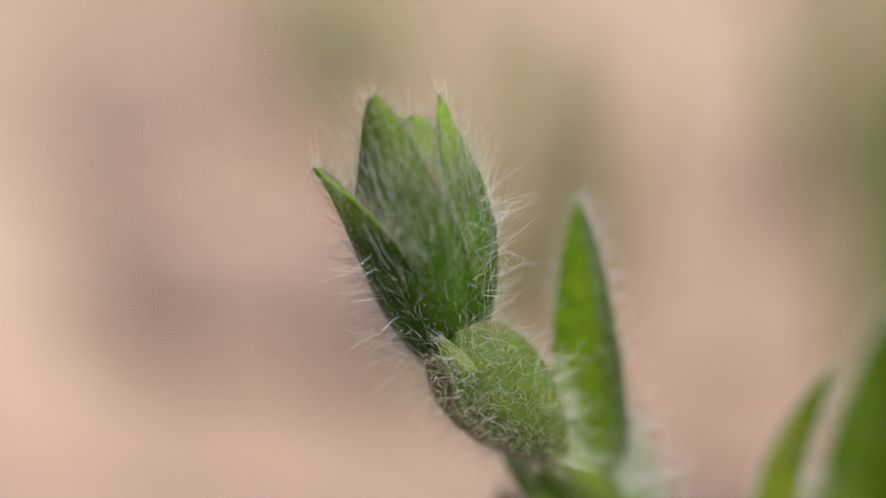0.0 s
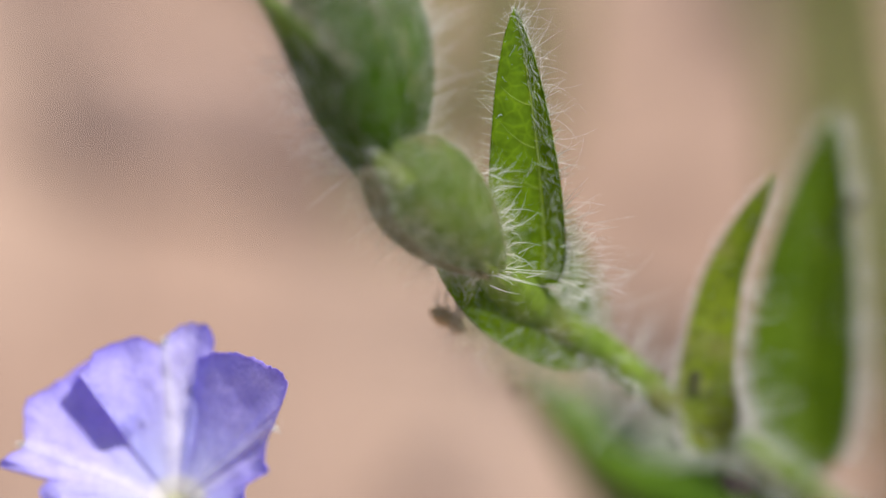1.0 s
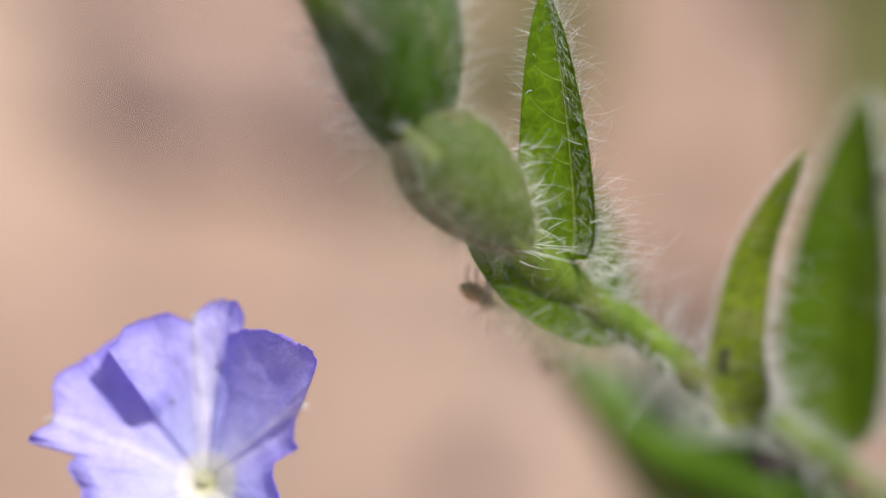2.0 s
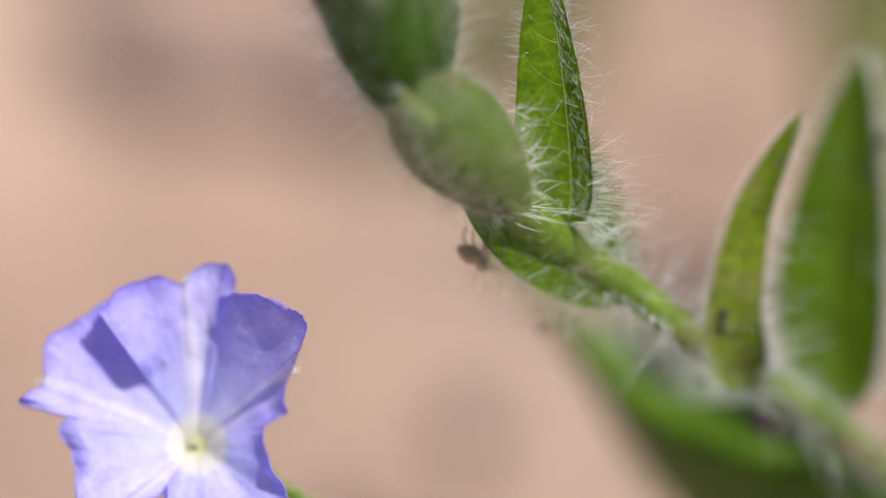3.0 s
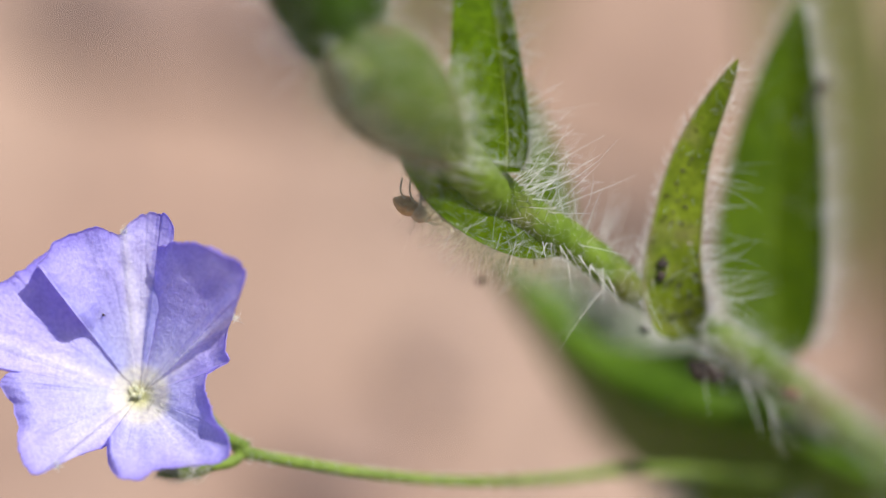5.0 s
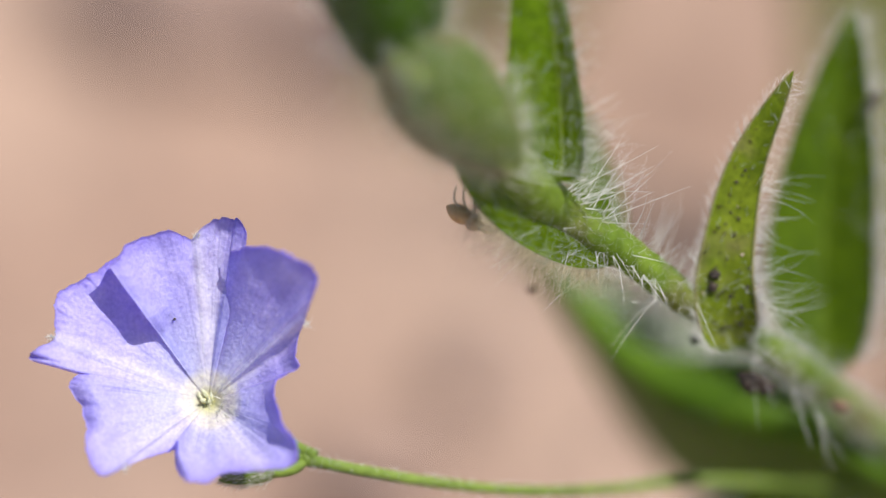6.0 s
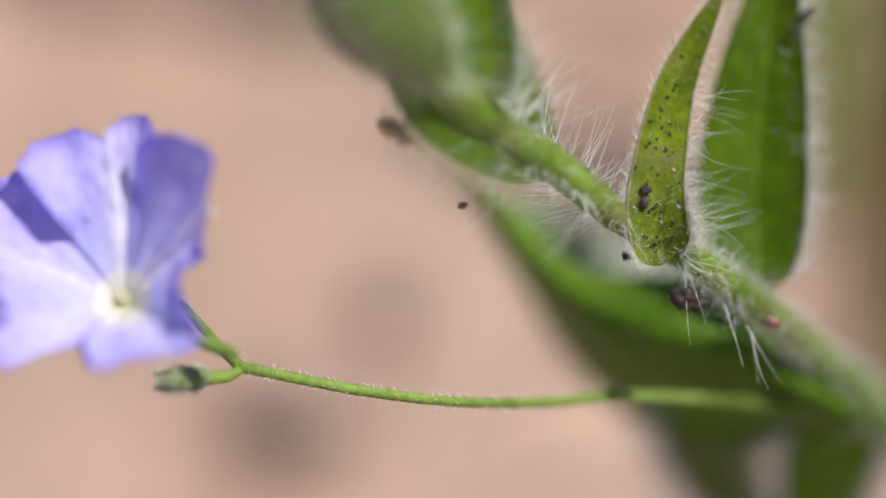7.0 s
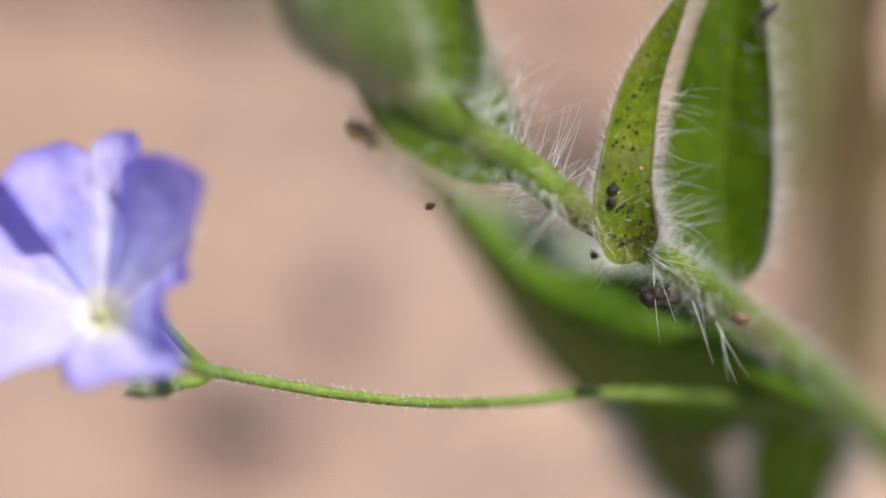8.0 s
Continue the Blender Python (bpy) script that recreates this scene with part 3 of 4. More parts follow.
STEM_LINE = curve_points([(-1.6, 4.6, 5.2), (0.3, 2.6, 3.3), (1.9, 0.75, 1.0), (2.9, -0.05, 0.0), (4.6, -1.1, -0.75), (6.4, -2.5, -1.85), (7.6, -3.2, -2.65), (8.8, -3.88, -3.3),
                          (10.6, -5.1, -5.3), (12.75, -6.93, -9.2), (14.7, -8.66, -12.7), (19.2, -12.9, -21.3), (24.0, -19.0, -30.0)], 130)
stem_r = np.interp(np.arange(130), [0, 11, 17, 22, 32, 43, 64, 86, 107, 129], [0.5, 0.55, 0.66, 0.74, 0.62, 0.52, 0.43, 0.45, 0.6, 1.0])


def stem_fur(count, length, seed, span, radius, lie=1.0, bend=0.2, bias=(0, 0, 0), back=0.15, least=0.2):
    rng = np.random.default_rng(seed)
    i = rng.uniform(*span, count)
    k = i.astype(int)
    p = STEM_LINE[k] + (STEM_LINE[k + 1] - STEM_LINE[k]) * (i - k)[:, None]
    t = unit(STEM_LINE[k + 1] - STEM_LINE[k])
    out = unit(np.cross(t, rng.normal(size=(count, 3))) + np.asarray(bias, float))
    way = out * lie - t * back + rng.normal(size=(count, 3)) * 0.3
    return hairs(p + out * stem_r[k][:, None] * 0.96, way, length * rng.uniform(least, 1.15, count), bend, radius, seed)


stem = part("stem", tube(STEM_LINE, stem_r, 16, 0.05, np.random.default_rng(4)), STEM_GREEN, plant, "pale green ribbed stem under silky hairs")
part("long_hairs", joined([stem_fur(70, 1.6, 11, (30, 70), 0.008, 1.0, 0.5), stem_fur(220, 1.2, 17, (66, 112), 0.010, 0.9, 0.6), stem_fur(1500, 0.65, 22, (62, 112), 0.008, 0.8, 0.5)]), HAIR, stem, "long white silky hairs", "stuff")
part("long_hairs", joined([stem_fur(170, 0.55, 21, (34, 64), 0.005, 1.0, 0.4), stem_fur(14, 2.4, 13, (28, 46), 0.010, 1.0, 0.3, (-1.2, -0.7, -0.2), 0.5, 0.5), stem_fur(44, 2.7, 15, (33, 52), 0.011, 1.0, 0.2, (-1.3, -0.2, -0.4), 0.5, 0.5),
                           stem_fur(18, 1.7, 18, (32, 56), 0.011, 1.0, 0.4, (0.3, -1.4, 1.0), 0.0, 0.5), stem_fur(20, 2.2, 16, (34, 58), 0.011, 1.0, 0.2, (0.5, 1.5, 0.2), 0.0, 0.4),
                           stem_fur(26, 2.9, 14, (19, 36), 0.015, 1.0, 0.2, (2.6, 1.0, 0.0), 0.1, 0.35), stem_fur(5, 2.4, 19, (66, 80), 0.014, 1.0, 0.1, (0.8, -1.9, 1.2), 0.0, 0.6)]), HAIR, stem, "tufts of long white hairs", "stuff")
part("short_hairs", joined([stem_fur(3600, 0.5, 12, (32, 112), 0.0045, 0.45, 0.7), stem_fur(500, 0.45, 20, (8, 32), 0.0045, 0.4, 0.7)]), HAIR_SOFT, stem, "short pale down", "stuff")


def leaf(name, blade, mat, label, thick=0.11, rib=0.06, veins=0, furs=(), fringes=()):
    ob = part(name, blade.mesh(thick), mat, plant, label)
    if rib:
        part("midrib", blade.rib(rib, lift=thick * 0.5), VEIN, ob, "pale green midrib")
    if veins:
        for shape in blade.side_veins(veins, lift=thick * 0.45):
            part("side_vein", shape, VEIN, ob, "fine pale side vein")
    for mat2, data in furs:
        part("leaf_hairs", data, mat2, ob, "white silky leaf hairs", "stuff")
    for mat2, data in fringes:
        part("edge_hairs", data, mat2, ob, "spreading white hairs along the edge", "stuff")
    return ob


# upright young leaf beside the bud
b = Blade([(2.68, 0.95, 1.2), (2.72, 2.2, 1.35), (2.55, 4.5, 1.95), (2.22, 7.0, 2.5), (1.87, 8.95, 2.7)], (0.06, 0.1, 1.0), 1.95, (14, 34), a=0.24, b=0.8, foot=0.6, seed=1, halves=(0.91, 0.38))
leaf("upright_leaf", b, LEAF, "bright green upright leaf folded along its midrib, edges hairy", 0.055, 0.05, 6,
     [(HAIR, b.fur(380, 0.55, 21, (-1,), 0.7, lie=0.35, radius=0.008)), (HAIR, b.fur(14, 0.6, 22, (1,), 0.4)), (HAIR_FINE, b.fur(420, 0.4, 27, (1,), 0.7, lie=0.25, radius=0.006, across=(0.1, 0.98)))],
     [(HAIR_FINE, b.fringe(240, 0.7, 23, 0.5, radius=0.008)), (HAIR, b.fringe(120, 1.3, 26, 0.45, edges=(1,), bend=0.45, radius=0.008, spread=0.45)), (HAIR, b.fringe(26, 2.2, 24, 0.2, span=(0.02, 0.4), edges=(1,), radius=0.010))])

# blotched leaf
b = Blade([(7.88, -3.8, -2.45), (7.66, -3.25, -2.0), (7.52, -2.4, -1.65), (7.55, -1.3, -1.55), (8.1, 1.4, -1.3), (9.45, 4.2, -0.6)], (-0.05, 0.05, 0.95), 0.9, (12, 12), a=0.42, b=0.7, foot=0.3, wave=0.07, seed=2)
blotched = leaf("blotched_leaf", b, LEAF_SPOTTED, "yellow-green leaf with dark brown specks and hairy edge", 0.055, 0.0, 0,
                [(HAIR, b.fur(320, 0.6, 31, (-1,), 0.5)), (HAIR, b.fur(60, 0.35, 32, (1,), 0.4, radius=0.008))],
                [(HAIR, b.fringe(420, 0.5, 33, 1.2, edges=(-1,), radius=0.006)), (HAIR, b.fringe(380, 0.65, 34, 0.4, edges=(1,), radius=0.006, bend=0.4, spread=0.45)),
                 (HAIR, b.fringe(72, 1.9, 35, 0.05, edges=(1,), span=(0.2, 0.8), radius=0.009, spread=0.4, bend=0.4))])
BLOTCH = b
for q in (-0.985, 0.985):
    span = np.linspace(0.24, 0.99, 44)
    part("leaf_margin", tube(b.point(span, np.full(44, q), 0.03), np.linspace(0.05, 0.028, 44), 8), TAN_EDGE, blotched, "thin tan leaf margin")

# big dark leaf behind it
b = Blade([(10.65, -4.7, -6.0), (10.45, -1.6, -6.3), (10.75, 2.0, -6.2), (11.3, 6.0, -5.8)], (-0.1, 0.05, 1.0), 1.72, (20, 24), a=0.42, b=0.8, foot=0.2, seed=5)
leaf("broad_leaf", b, LEAF_DEEP, "deep green lance-shaped leaf edged with dense white hairs", 0.07, 0.026, 0,
     [(HAIR, b.fur(700, 0.9, 41, (-1,), 0.5)), (HAIR, b.fur(4, 0.8, 42, (1,), 0.2, lie=0.9))],
     [(HAIR_SOFT, b.fringe(420, 0.8, 43, 0.3, edges=(-1,), spread=0.5, radius=0.007, bend=0.4)), (HAIR, b.fringe(560, 1.2, 44, 0.3, edges=(1,), spread=0.5, radius=0.007, bend=0.5))])

# large lower leaf, boat shaped; its keel lies far back and the near half comes up towards the stem
b = Boat(((13.4, -8.1, -9.6), (11.4, -6.4, -9.2), (9.8, -4.75, -9.0), (8.3, -4.3, -9.0), (7.0, -4.35, -9.2), (5.85, -4.3, -9.9), (4.4, -3.5, -11.0), (1.9, -0.95, -11)),
         ((13.7, -8.6, -10.5), (12.2, -9.1, -13.0), (10.5, -9.4, -15.0), (8.6, -9.2, -16.0), (6.6, -8.2, -16.5), (5.1, -6.6, -16.5), (3.8, -4.6, -15.5), (1.55, -0.96, -12)),
         ((13.93, -8.09, -12.5), (12.6, -6.9, -13.5), (10.9, -5.4, -15.5), (9.3, -4.2, -16.5), (7.7, -3.4, -17), (6.3, -3.1, -17), (4.9, -2.5, -15.5), (1.82, -0.8, -13)), (0.0, -0.08, 1.0), 4.2)
low_leaf = part("lower_leaf", b.mesh(0.13, 41, 25), LEAF_SHADED, plant, "large boat-shaped leaf in shade-darkened green, silvery hairs inside")
part("midrib", b.rib(0.09), VEIN, low_leaf, "pale green midrib")
part("leaf_hairs", joined([b.fur(5200, 0.9, 51, (1,), 0.5, radius=0.014, lie=0.8, across=(0.05, 0.98))]), HAIR, low_leaf, "silvery hairs inside the leaf", "stuff")
part("outer_hairs", b.fur(60, 0.6, 52, (-1,), 0.5, radius=0.006, across=(-0.98, 0.0)), HAIR_SOFT, low_leaf, "short pale down", "stuff")
keel_rng = np.random.default_rng(56)
keel_s = keel_rng.uniform(0.25, 0.98, 160)
keel_p = b.point(keel_s, keel_rng.uniform(-0.12, 0.04, 160))
part("keel_hairs", hairs(keel_p, np.array([-0.8, -0.6, -0.1]) + keel_rng.normal(size=(160, 3)) * 0.35, keel_rng.uniform(0.4, 1.3, 160), 0.3, 0.011, 57), HAIR_OLIVE, low_leaf, "tan-green down along the keel", "stuff")
rim = np.linspace(0.04, 0.97, 40)
part("rolled_margin", tube(b.point(rim, np.full(40, -0.985)), np.interp(rim, [0.04, 0.35, 0.65, 0.97], [0.1, 0.16, 0.16, 0.1]), 12), LEAF_LIT_RIM, low_leaf, "inrolled margin in sun-brightened green")
part("margin_hairs", b.fringe(160, 0.8, 54, 0.2, edges=(-1,), radius=0.008, spread=0.7), HAIR, low_leaf, "white hairs on the margin", "stuff")

# leaf at the foot of the flower stalk
b = Blade([(9.3, -7.0, -14.5), (9.25, -8.6, -15), (9.7, -10.1, -16), (11.2, -12.2, -17.5)], (-0.2, 0.3, 0.9), 1.3, (12, 12), a=0.3, b=0.5, foot=0.5, seed=7)
leaf("folded_leaf", b, LEAF_OLIVE, "olive green leaf hanging low behind the flower stalk", 0.13, 0.1, 0, [(HAIR, b.fur(500, 0.9, 61, (1, -1), 0.5))], [(HAIR, b.fringe(700, 1.3, 62, 0.3, edges=(1,)))])
b = Blade([(13.2, -8.2, -12.5), (12.75, -9.8, -14), (12.55, -11.5, -15.5), (12.2, -14.5, -17)], (0.2, 0.35, 0.9), 1.4, (12, 12), a=0.3, b=0.6, foot=0.5, seed=17)
leaf("low_leaf", b, LEAF, "dark green leaf low on the stem", 0.13, 0.1, 0, [(HAIR, b.fur(120, 0.8, 63, (1, -1), 0.5))], [(HAIR, b.fringe(900, 1.4, 64, 0.3))])

# clasping bract on the stem below the bud
b = Blade([(4.3, -1.3, -0.6), (2.75, -0.62, 0.4), (1.1, 0.42, 1.45), (-0.45, 1.9, 2.5)], (-0.02, 0.16, 0.95), 0.8, (-14, -14), a=0.5, b=0.6, foot=0.3, seed=8)
leaf("clasping_leaf", b, LEAF, "green leaf base clasping the stem, silky hairs", 0.06, 0.0, 0, [(HAIR_FINE, b.fur(420, 0.7, 71, (1,), 0.9, radius=0.0045, bend=0.5, lie=0.14))],
     [(HAIR_WARM, b.fringe(760, 1.25, 72, 0.1, radius=0.006, bend=0.9, span=(0.02, 0.76), edges=(-1,), spread=0.55)), (HAIR_SOFT, b.fringe(220, 0.8, 73, 0.3, radius=0.0045, bend=0.5, edges=(1,)))])

# narrow leaf far behind the upright one
b = Blade([(4.2, -1.2, -6.4), (3.6, 1.0, -8.2), (2.9, 3.6, -9.8)], (0.2, 0.1, 1.0), 0.75, (12, 20), a=0.4, b=0.7, seed=9)
leaf("rear_leaf", b, LEAF_DEEP, "grey-green narrow leaf behind the stem", 0.11, 0.05, 0, [], [])


# terminal bud: five overlapping silky sepals
calyx = part("closed_bud", egg((-2.35, 6.6, 5.3), (-0.2, 0.95, 0.3), 6.0, 1.25), SEPAL, plant, "closed flower bud wrapped in silky sepals")
CB, CT = (-1.7, 3.55, 4.2), (-3.3, 11.5, 6.9)
GIRTHS = (0.35, 0.85, 1.3, 1.62, 1.83, 1.93, 1.9, 1.75, 1.5, 1.28, 1.15, 1.05)
SEPALS = ((168, 66, 0.85, 1.6, -0.02, 0.6, 3), (78, 56, 0.985, 0.0, -0.1, 0.42, 4), (104, 40, 0.95, 0.0, -0.16, 0.45, 9), (128, 70, 1.08, 0.1, 0.1, 0.6, 5), (30, 46, 1.02, 0.1, 0.04, 0.62, 6), (-35, 50, 0.9, 0.0, -0.05, 0.7, 8), (262, 70, 0.92, 0.0, 0.0, 0.7, 7))
for mid, hw, reach, flare, off, tip, seed in SEPALS:
    sc = Scale(CB, CT, 1.0, mid, hw, reach, 0.46, flare, off, 0.3, tip, 0.3, GIRTHS)
    sp = part("sepal", sc.mesh(0.1, 33, 17), SEPAL, calyx, "green pointed sepal", attributes=sc.along(33, 17))
    if -50 < mid < 200:
        part("sepal_hairs", joined([sc.fur(260, 2.3, 100 + seed, lie=0.06, lean=1.0, spread=0.15, radius=0.0036, bend=0.25, curl=0.03, span=(0.02, 0.75)), sc.fur(130, 1.9, 180 + seed, lie=0.12, lean=1.0, spread=0.24, radius=0.0072, bend=0.45, curl=0.07, span=(0.02, 0.85)), sc.fur(60, 0.8, 120 + seed, lie=0.9, lean=0.5, radius=0.006, bend=0.6, curl=0.15)]), HAIR_FINE, calyx, "silky white hairs on a sepal", "stuff")
        part("tan_hairs", joined([sc.fur(70, 2.4, 140 + seed, lie=0.07, lean=1.0, spread=0.14, radius=0.006, bend=0.2, curl=0.03), sc.fringe(260, 1.0, 160 + seed, span=(0.15, 1.0), radius=0.007, spread=0.2)]), HAIR_WARM, calyx, "tan hairs along a sepal", "stuff")
        part("tip_hairs", joined([sc.fur(60, 0.85, 190 + seed, lie=0.45, lean=0.75, spread=0.35, radius=0.0065, bend=0.7, curl=0.12, span=(0.72, 1.0)), sc.fringe(150, 0.75, 195 + seed, span=(0.7, 1.0), radius=0.006, bend=0.6, spread=0.4)]), HAIR_SOFT, calyx, "pale curly down at a sepal's tip", "stuff")
    else:
        part("sepal_hairs", sc.fur(200, 1.1, 100 + seed, lie=0.8, lean=0.5), HAIR_FINE, calyx, "silky white hairs on a sepal", "stuff")

# loose hairs that stand off the two flanks of the bud
for mid, count, span, lean in ((15, 60, (0.12, 0.7), 0.35), (178, 130, (0.1, 0.6), 0.25)):
    sc = Scale(CB, CT, 1.0, mid, 40, 1.0, 0.46, 0.0, 0.05, 0.3, 0.6, 0.3, GIRTHS)
    part("flank_hairs", sc.fur(count, 1.5, 400 + mid, lie=1.1, lean=lean, bend=0.45, radius=0.0105, span=span, spread=0.35), HAIR, calyx, "long loose white hairs", "stuff")

# rounded bract in front of it, its tip gaping
bract = part("rounded_bract", egg((-0.35, 3.2, 4.5), (-0.66, 0.7, 0.45), 3.6, 1.05), BUD_GREEN, plant, "rounded grey-green bract with a yellow-green tip")
RB, RT = (1.3, 1.35, 3.4), (-2.08, 4.9, 5.6)
DOME = (0.32, 0.7, 1.0, 1.25, 1.41, 1.5, 1.49, 1.36, 1.08, 0.62, 0.34)
for mid, hw, off, seed, mat in ((60, 78, 0.1, 3, BUD_GREEN), (178, 78, 0.03, 4, BUD_BROWN), (290, 70, 0.0, 5, BUD_BROWN)):
    sc = Scale(RB, RT, 1.0, mid, hw, 1.0, 0.52, 0.0, off, 0.35, 0.3, 0.25, DOME)
    part("bract_scale", sc.mesh(), mat, bract, "grey-green cupped scale")
    part("bract_hairs", joined([sc.fur(520, 1.3, 200 + seed, lie=0.16, lean=0.4, spread=0.7, curl=0.2, radius=0.0036, bend=0.7), sc.fur(90, 0.9, 220 + seed, lie=0.8, lean=0.2, bend=0.7, radius=0.007, curl=0.25)]), HAIR_FINE, bract,
         "matted silky hairs", "stuff")
    part("tan_hairs", sc.fur(320 if mat == BUD_GREEN else 560, 1.3, 240 + seed, lie=0.2, lean=0.4, spread=0.8, curl=0.25, radius=0.005, bend=0.7), HAIR_WARM, bract, "tan matted hairs", "stuff")
sc = Scale(RB, RT, 1.0, 95, 20, 1.0, 0.52, 0.0, 0.1, 0.35, 0.3, 0.25, DOME)
part("bract_ridge", sc.rib(0.2, 0.0, -0.1, 0.04, 0.36), YOUNG, bract, "pale yellowish ridge")
hood = Blade([(1.26, 1.86, 3.9), (1.07, 3.25, 4.6), (0.24, 4.42, 5.2), (-0.99, 4.84, 5.7), (-2.27, 4.92, 5.9)], (0.25, 0.75, 0.62), 0.62, (-30, -30), a=0.35, b=0.6, foot=0.5, seed=4)
part("bract_hood", hood.mesh(0.1, 25, 11), SEPAL, bract, "green folded upper edge", attributes={"along": np.tile(np.repeat(np.linspace(0, 1, 25), 11), 2)})
part("hood_hairs", joined([hood.fur(420, 0.5, 261, (1,), 0.3, radius=0.0045, bend=0.5), hood.fringe(420, 0.45, 262, 0.3, radius=0.005, bend=0.7, spread=0.5)]), HAIR_FINE, bract, "silky hairs along the hood", "stuff")
tip = Blade([(-1.15, 3.25, 6.25), (-1.62, 3.95, 6.4), (-2.25, 4.8, 6.1)], (-0.4, -0.1, 0.9), 0.48, (-14, -14), a=0.4, b=0.8, foot=0.1, seed=3)
part("bract_tip", tip.mesh(0.06, 17, 9), YOUNG, bract, "yellow-green inner face at the tip")
part("tip_hairs", tip.fur(160, 0.6, 251, (1,), 0.4, radius=0.006), HAIR_FINE, bract, "silky hairs over the tip", "stuff")


# tufts of long hair at the leaf node
def node_tuft():
    rng = np.random.default_rng(77)
    n = 15
    roots = np.array([1.5, 1.2, 3.0]) + rng.normal(size=(n, 3)) * np.array([0.45, 0.2, 0.3])
    ways = np.array([0.95, -0.12, 0.05]) + rng.normal(size=(n, 3)) * 0.25
    side = 16
    r2 = np.array([3.2, 1.3, 1.3]) + rng.normal(size=(side, 3)) * np.array([0.15, 0.6, 0.3])
    w2 = np.array([0.9, 0.25, 0.2]) + rng.normal(size=(side, 3)) * 0.35
    return joined([hairs(roots, ways, rng.uniform(0.6, 1.9, n), 0.3, 0.016, 5), hairs(r2, w2, rng.uniform(0.8, 2.4, side), 0.15, 0.010, 6)])


def bract_tuft():
    """Curly hairs along the bract's flank, over the upright leaf."""
    rng = np.random.default_rng(31)
    n = 46
    x = rng.uniform(0, 1, n)
    roots = np.array([1.05, 4.3, 3.6]) * (1 - x)[:, None] + np.array([1.75, 1.7, 2.9]) * x[:, None] + rng.normal(size=(n, 3)) * 0.12
    ways = np.array([0.9, 0.15, -0.1]) + rng.normal(size=(n, 3)) * 0.4
    return hairs(roots, ways, rng.uniform(0.4, 1.2, n), 0.5, 0.012, 9, 0.12)


def stem_tufts():
    """Long straight hairs off the stem between the node and the speckled leaf: backwards below it, up above it, down past the leaf."""
    rng = np.random.default_rng(53)
    out = []
    for k, (start, end, way, n, short, long, r) in enumerate((
            ((3.7, -1.0, 0.3), (5.6, -2.0, -0.6), (0.35, -1.0, 0.2), 13, 0.5, 1.5, 0.015), ((1.2, -0.35, 0.7), (3.8, -1.4, 0.0), (-0.5, -0.8, 0.1), 26, 0.5, 1.5, 0.008),
            ((3.93, -1.32, -2.2), (6.53, -2.82, -2.3), (-1.0, -0.12, 0.0), 30, 0.8, 2.5, 0.011), ((3.93, -1.32, -2.2), (6.53, -2.82, -2.3), (-0.3, -1.0, 0.15), 16, 0.6, 1.5, 0.010),
            ((4.1, 0.07, -1.7), (6.38, -1.76, -2.2), (0.45, 0.9, 0.0), 22, 0.6, 2.2, 0.011), ((8.98, -4.65, -2.9), (10.54, -5.98, -3.4), (0.45, -0.95, 0.1), 4, 1.4, 2.2, 0.015))):
        x = rng.uniform(0, 1, (n, 1))
        roots = np.array(start) * (1 - x) + np.array(end) * x + rng.normal(size=(n, 3)) * np.array([0.08, 0.08, 0.25])
        ways = np.array(way) + rng.normal(size=(n, 3)) * np.array([0.25, 0.25, 0.12])
        out.append(hairs(roots, ways, rng.uniform(short, long, n), 0.15, r, 60 + k))
    return joined(out)


part("long_hairs", stem_tufts(), HAIR, stem, "long straight white hairs", "stuff")
part("bract_tuft", bract_tuft(), HAIR, bract, "curly white hairs along the edge", "stuff")
part("node_hairs", node_tuft(), HAIR, stem, "tuft of long white hairs at the leaf node", "stuff")

# ---- flower stalk and flower ----
stalk = thing("flower_stalk", (13.3, -8.36, -10.4), "thin bright green flower stalk with small hairy bud", "flower stalk")
PED = curve_points([(-4.55, -6.9, -1.2), (-3.0, -7.23, -1.6), (-0.55, -7.67, -2.4), (1.9, -7.93, -3.2), (4.4, -7.94, -4.8), (6.87, -7.77, -6.3), (10.25, -7.94, -8.4), (13.3, -8.36, -10.4)], 60)
ped = part("stalk", tube(PED, np.interp(np.arange(60), [0, 4, 30, 59], [0.2, 0.17, 0.15, 0.2]), 12, 0.04, np.random.default_rng(2)), STALK_GREEN, stalk)


def line_fur(line, r, count, length, seed, lie=0.7):
    rng = np.random.default_rng(seed)
    k = rng.integers(0, len(line) - 1, count)
    p = line[k] + (line[k + 1] - line[k]) * rng.uniform(0, 1, (count, 1))
    t = unit(line[k + 1] - line[k])
    out = unit(np.cross(t, rng.normal(size=(count, 3))))
    return hairs(p + out * r, out * lie - t * 0.6 + rng.normal(size=(count, 3)) * 0.2, length * rng.uniform(0.5, 1.2, count), 0.2, 0.008, seed)


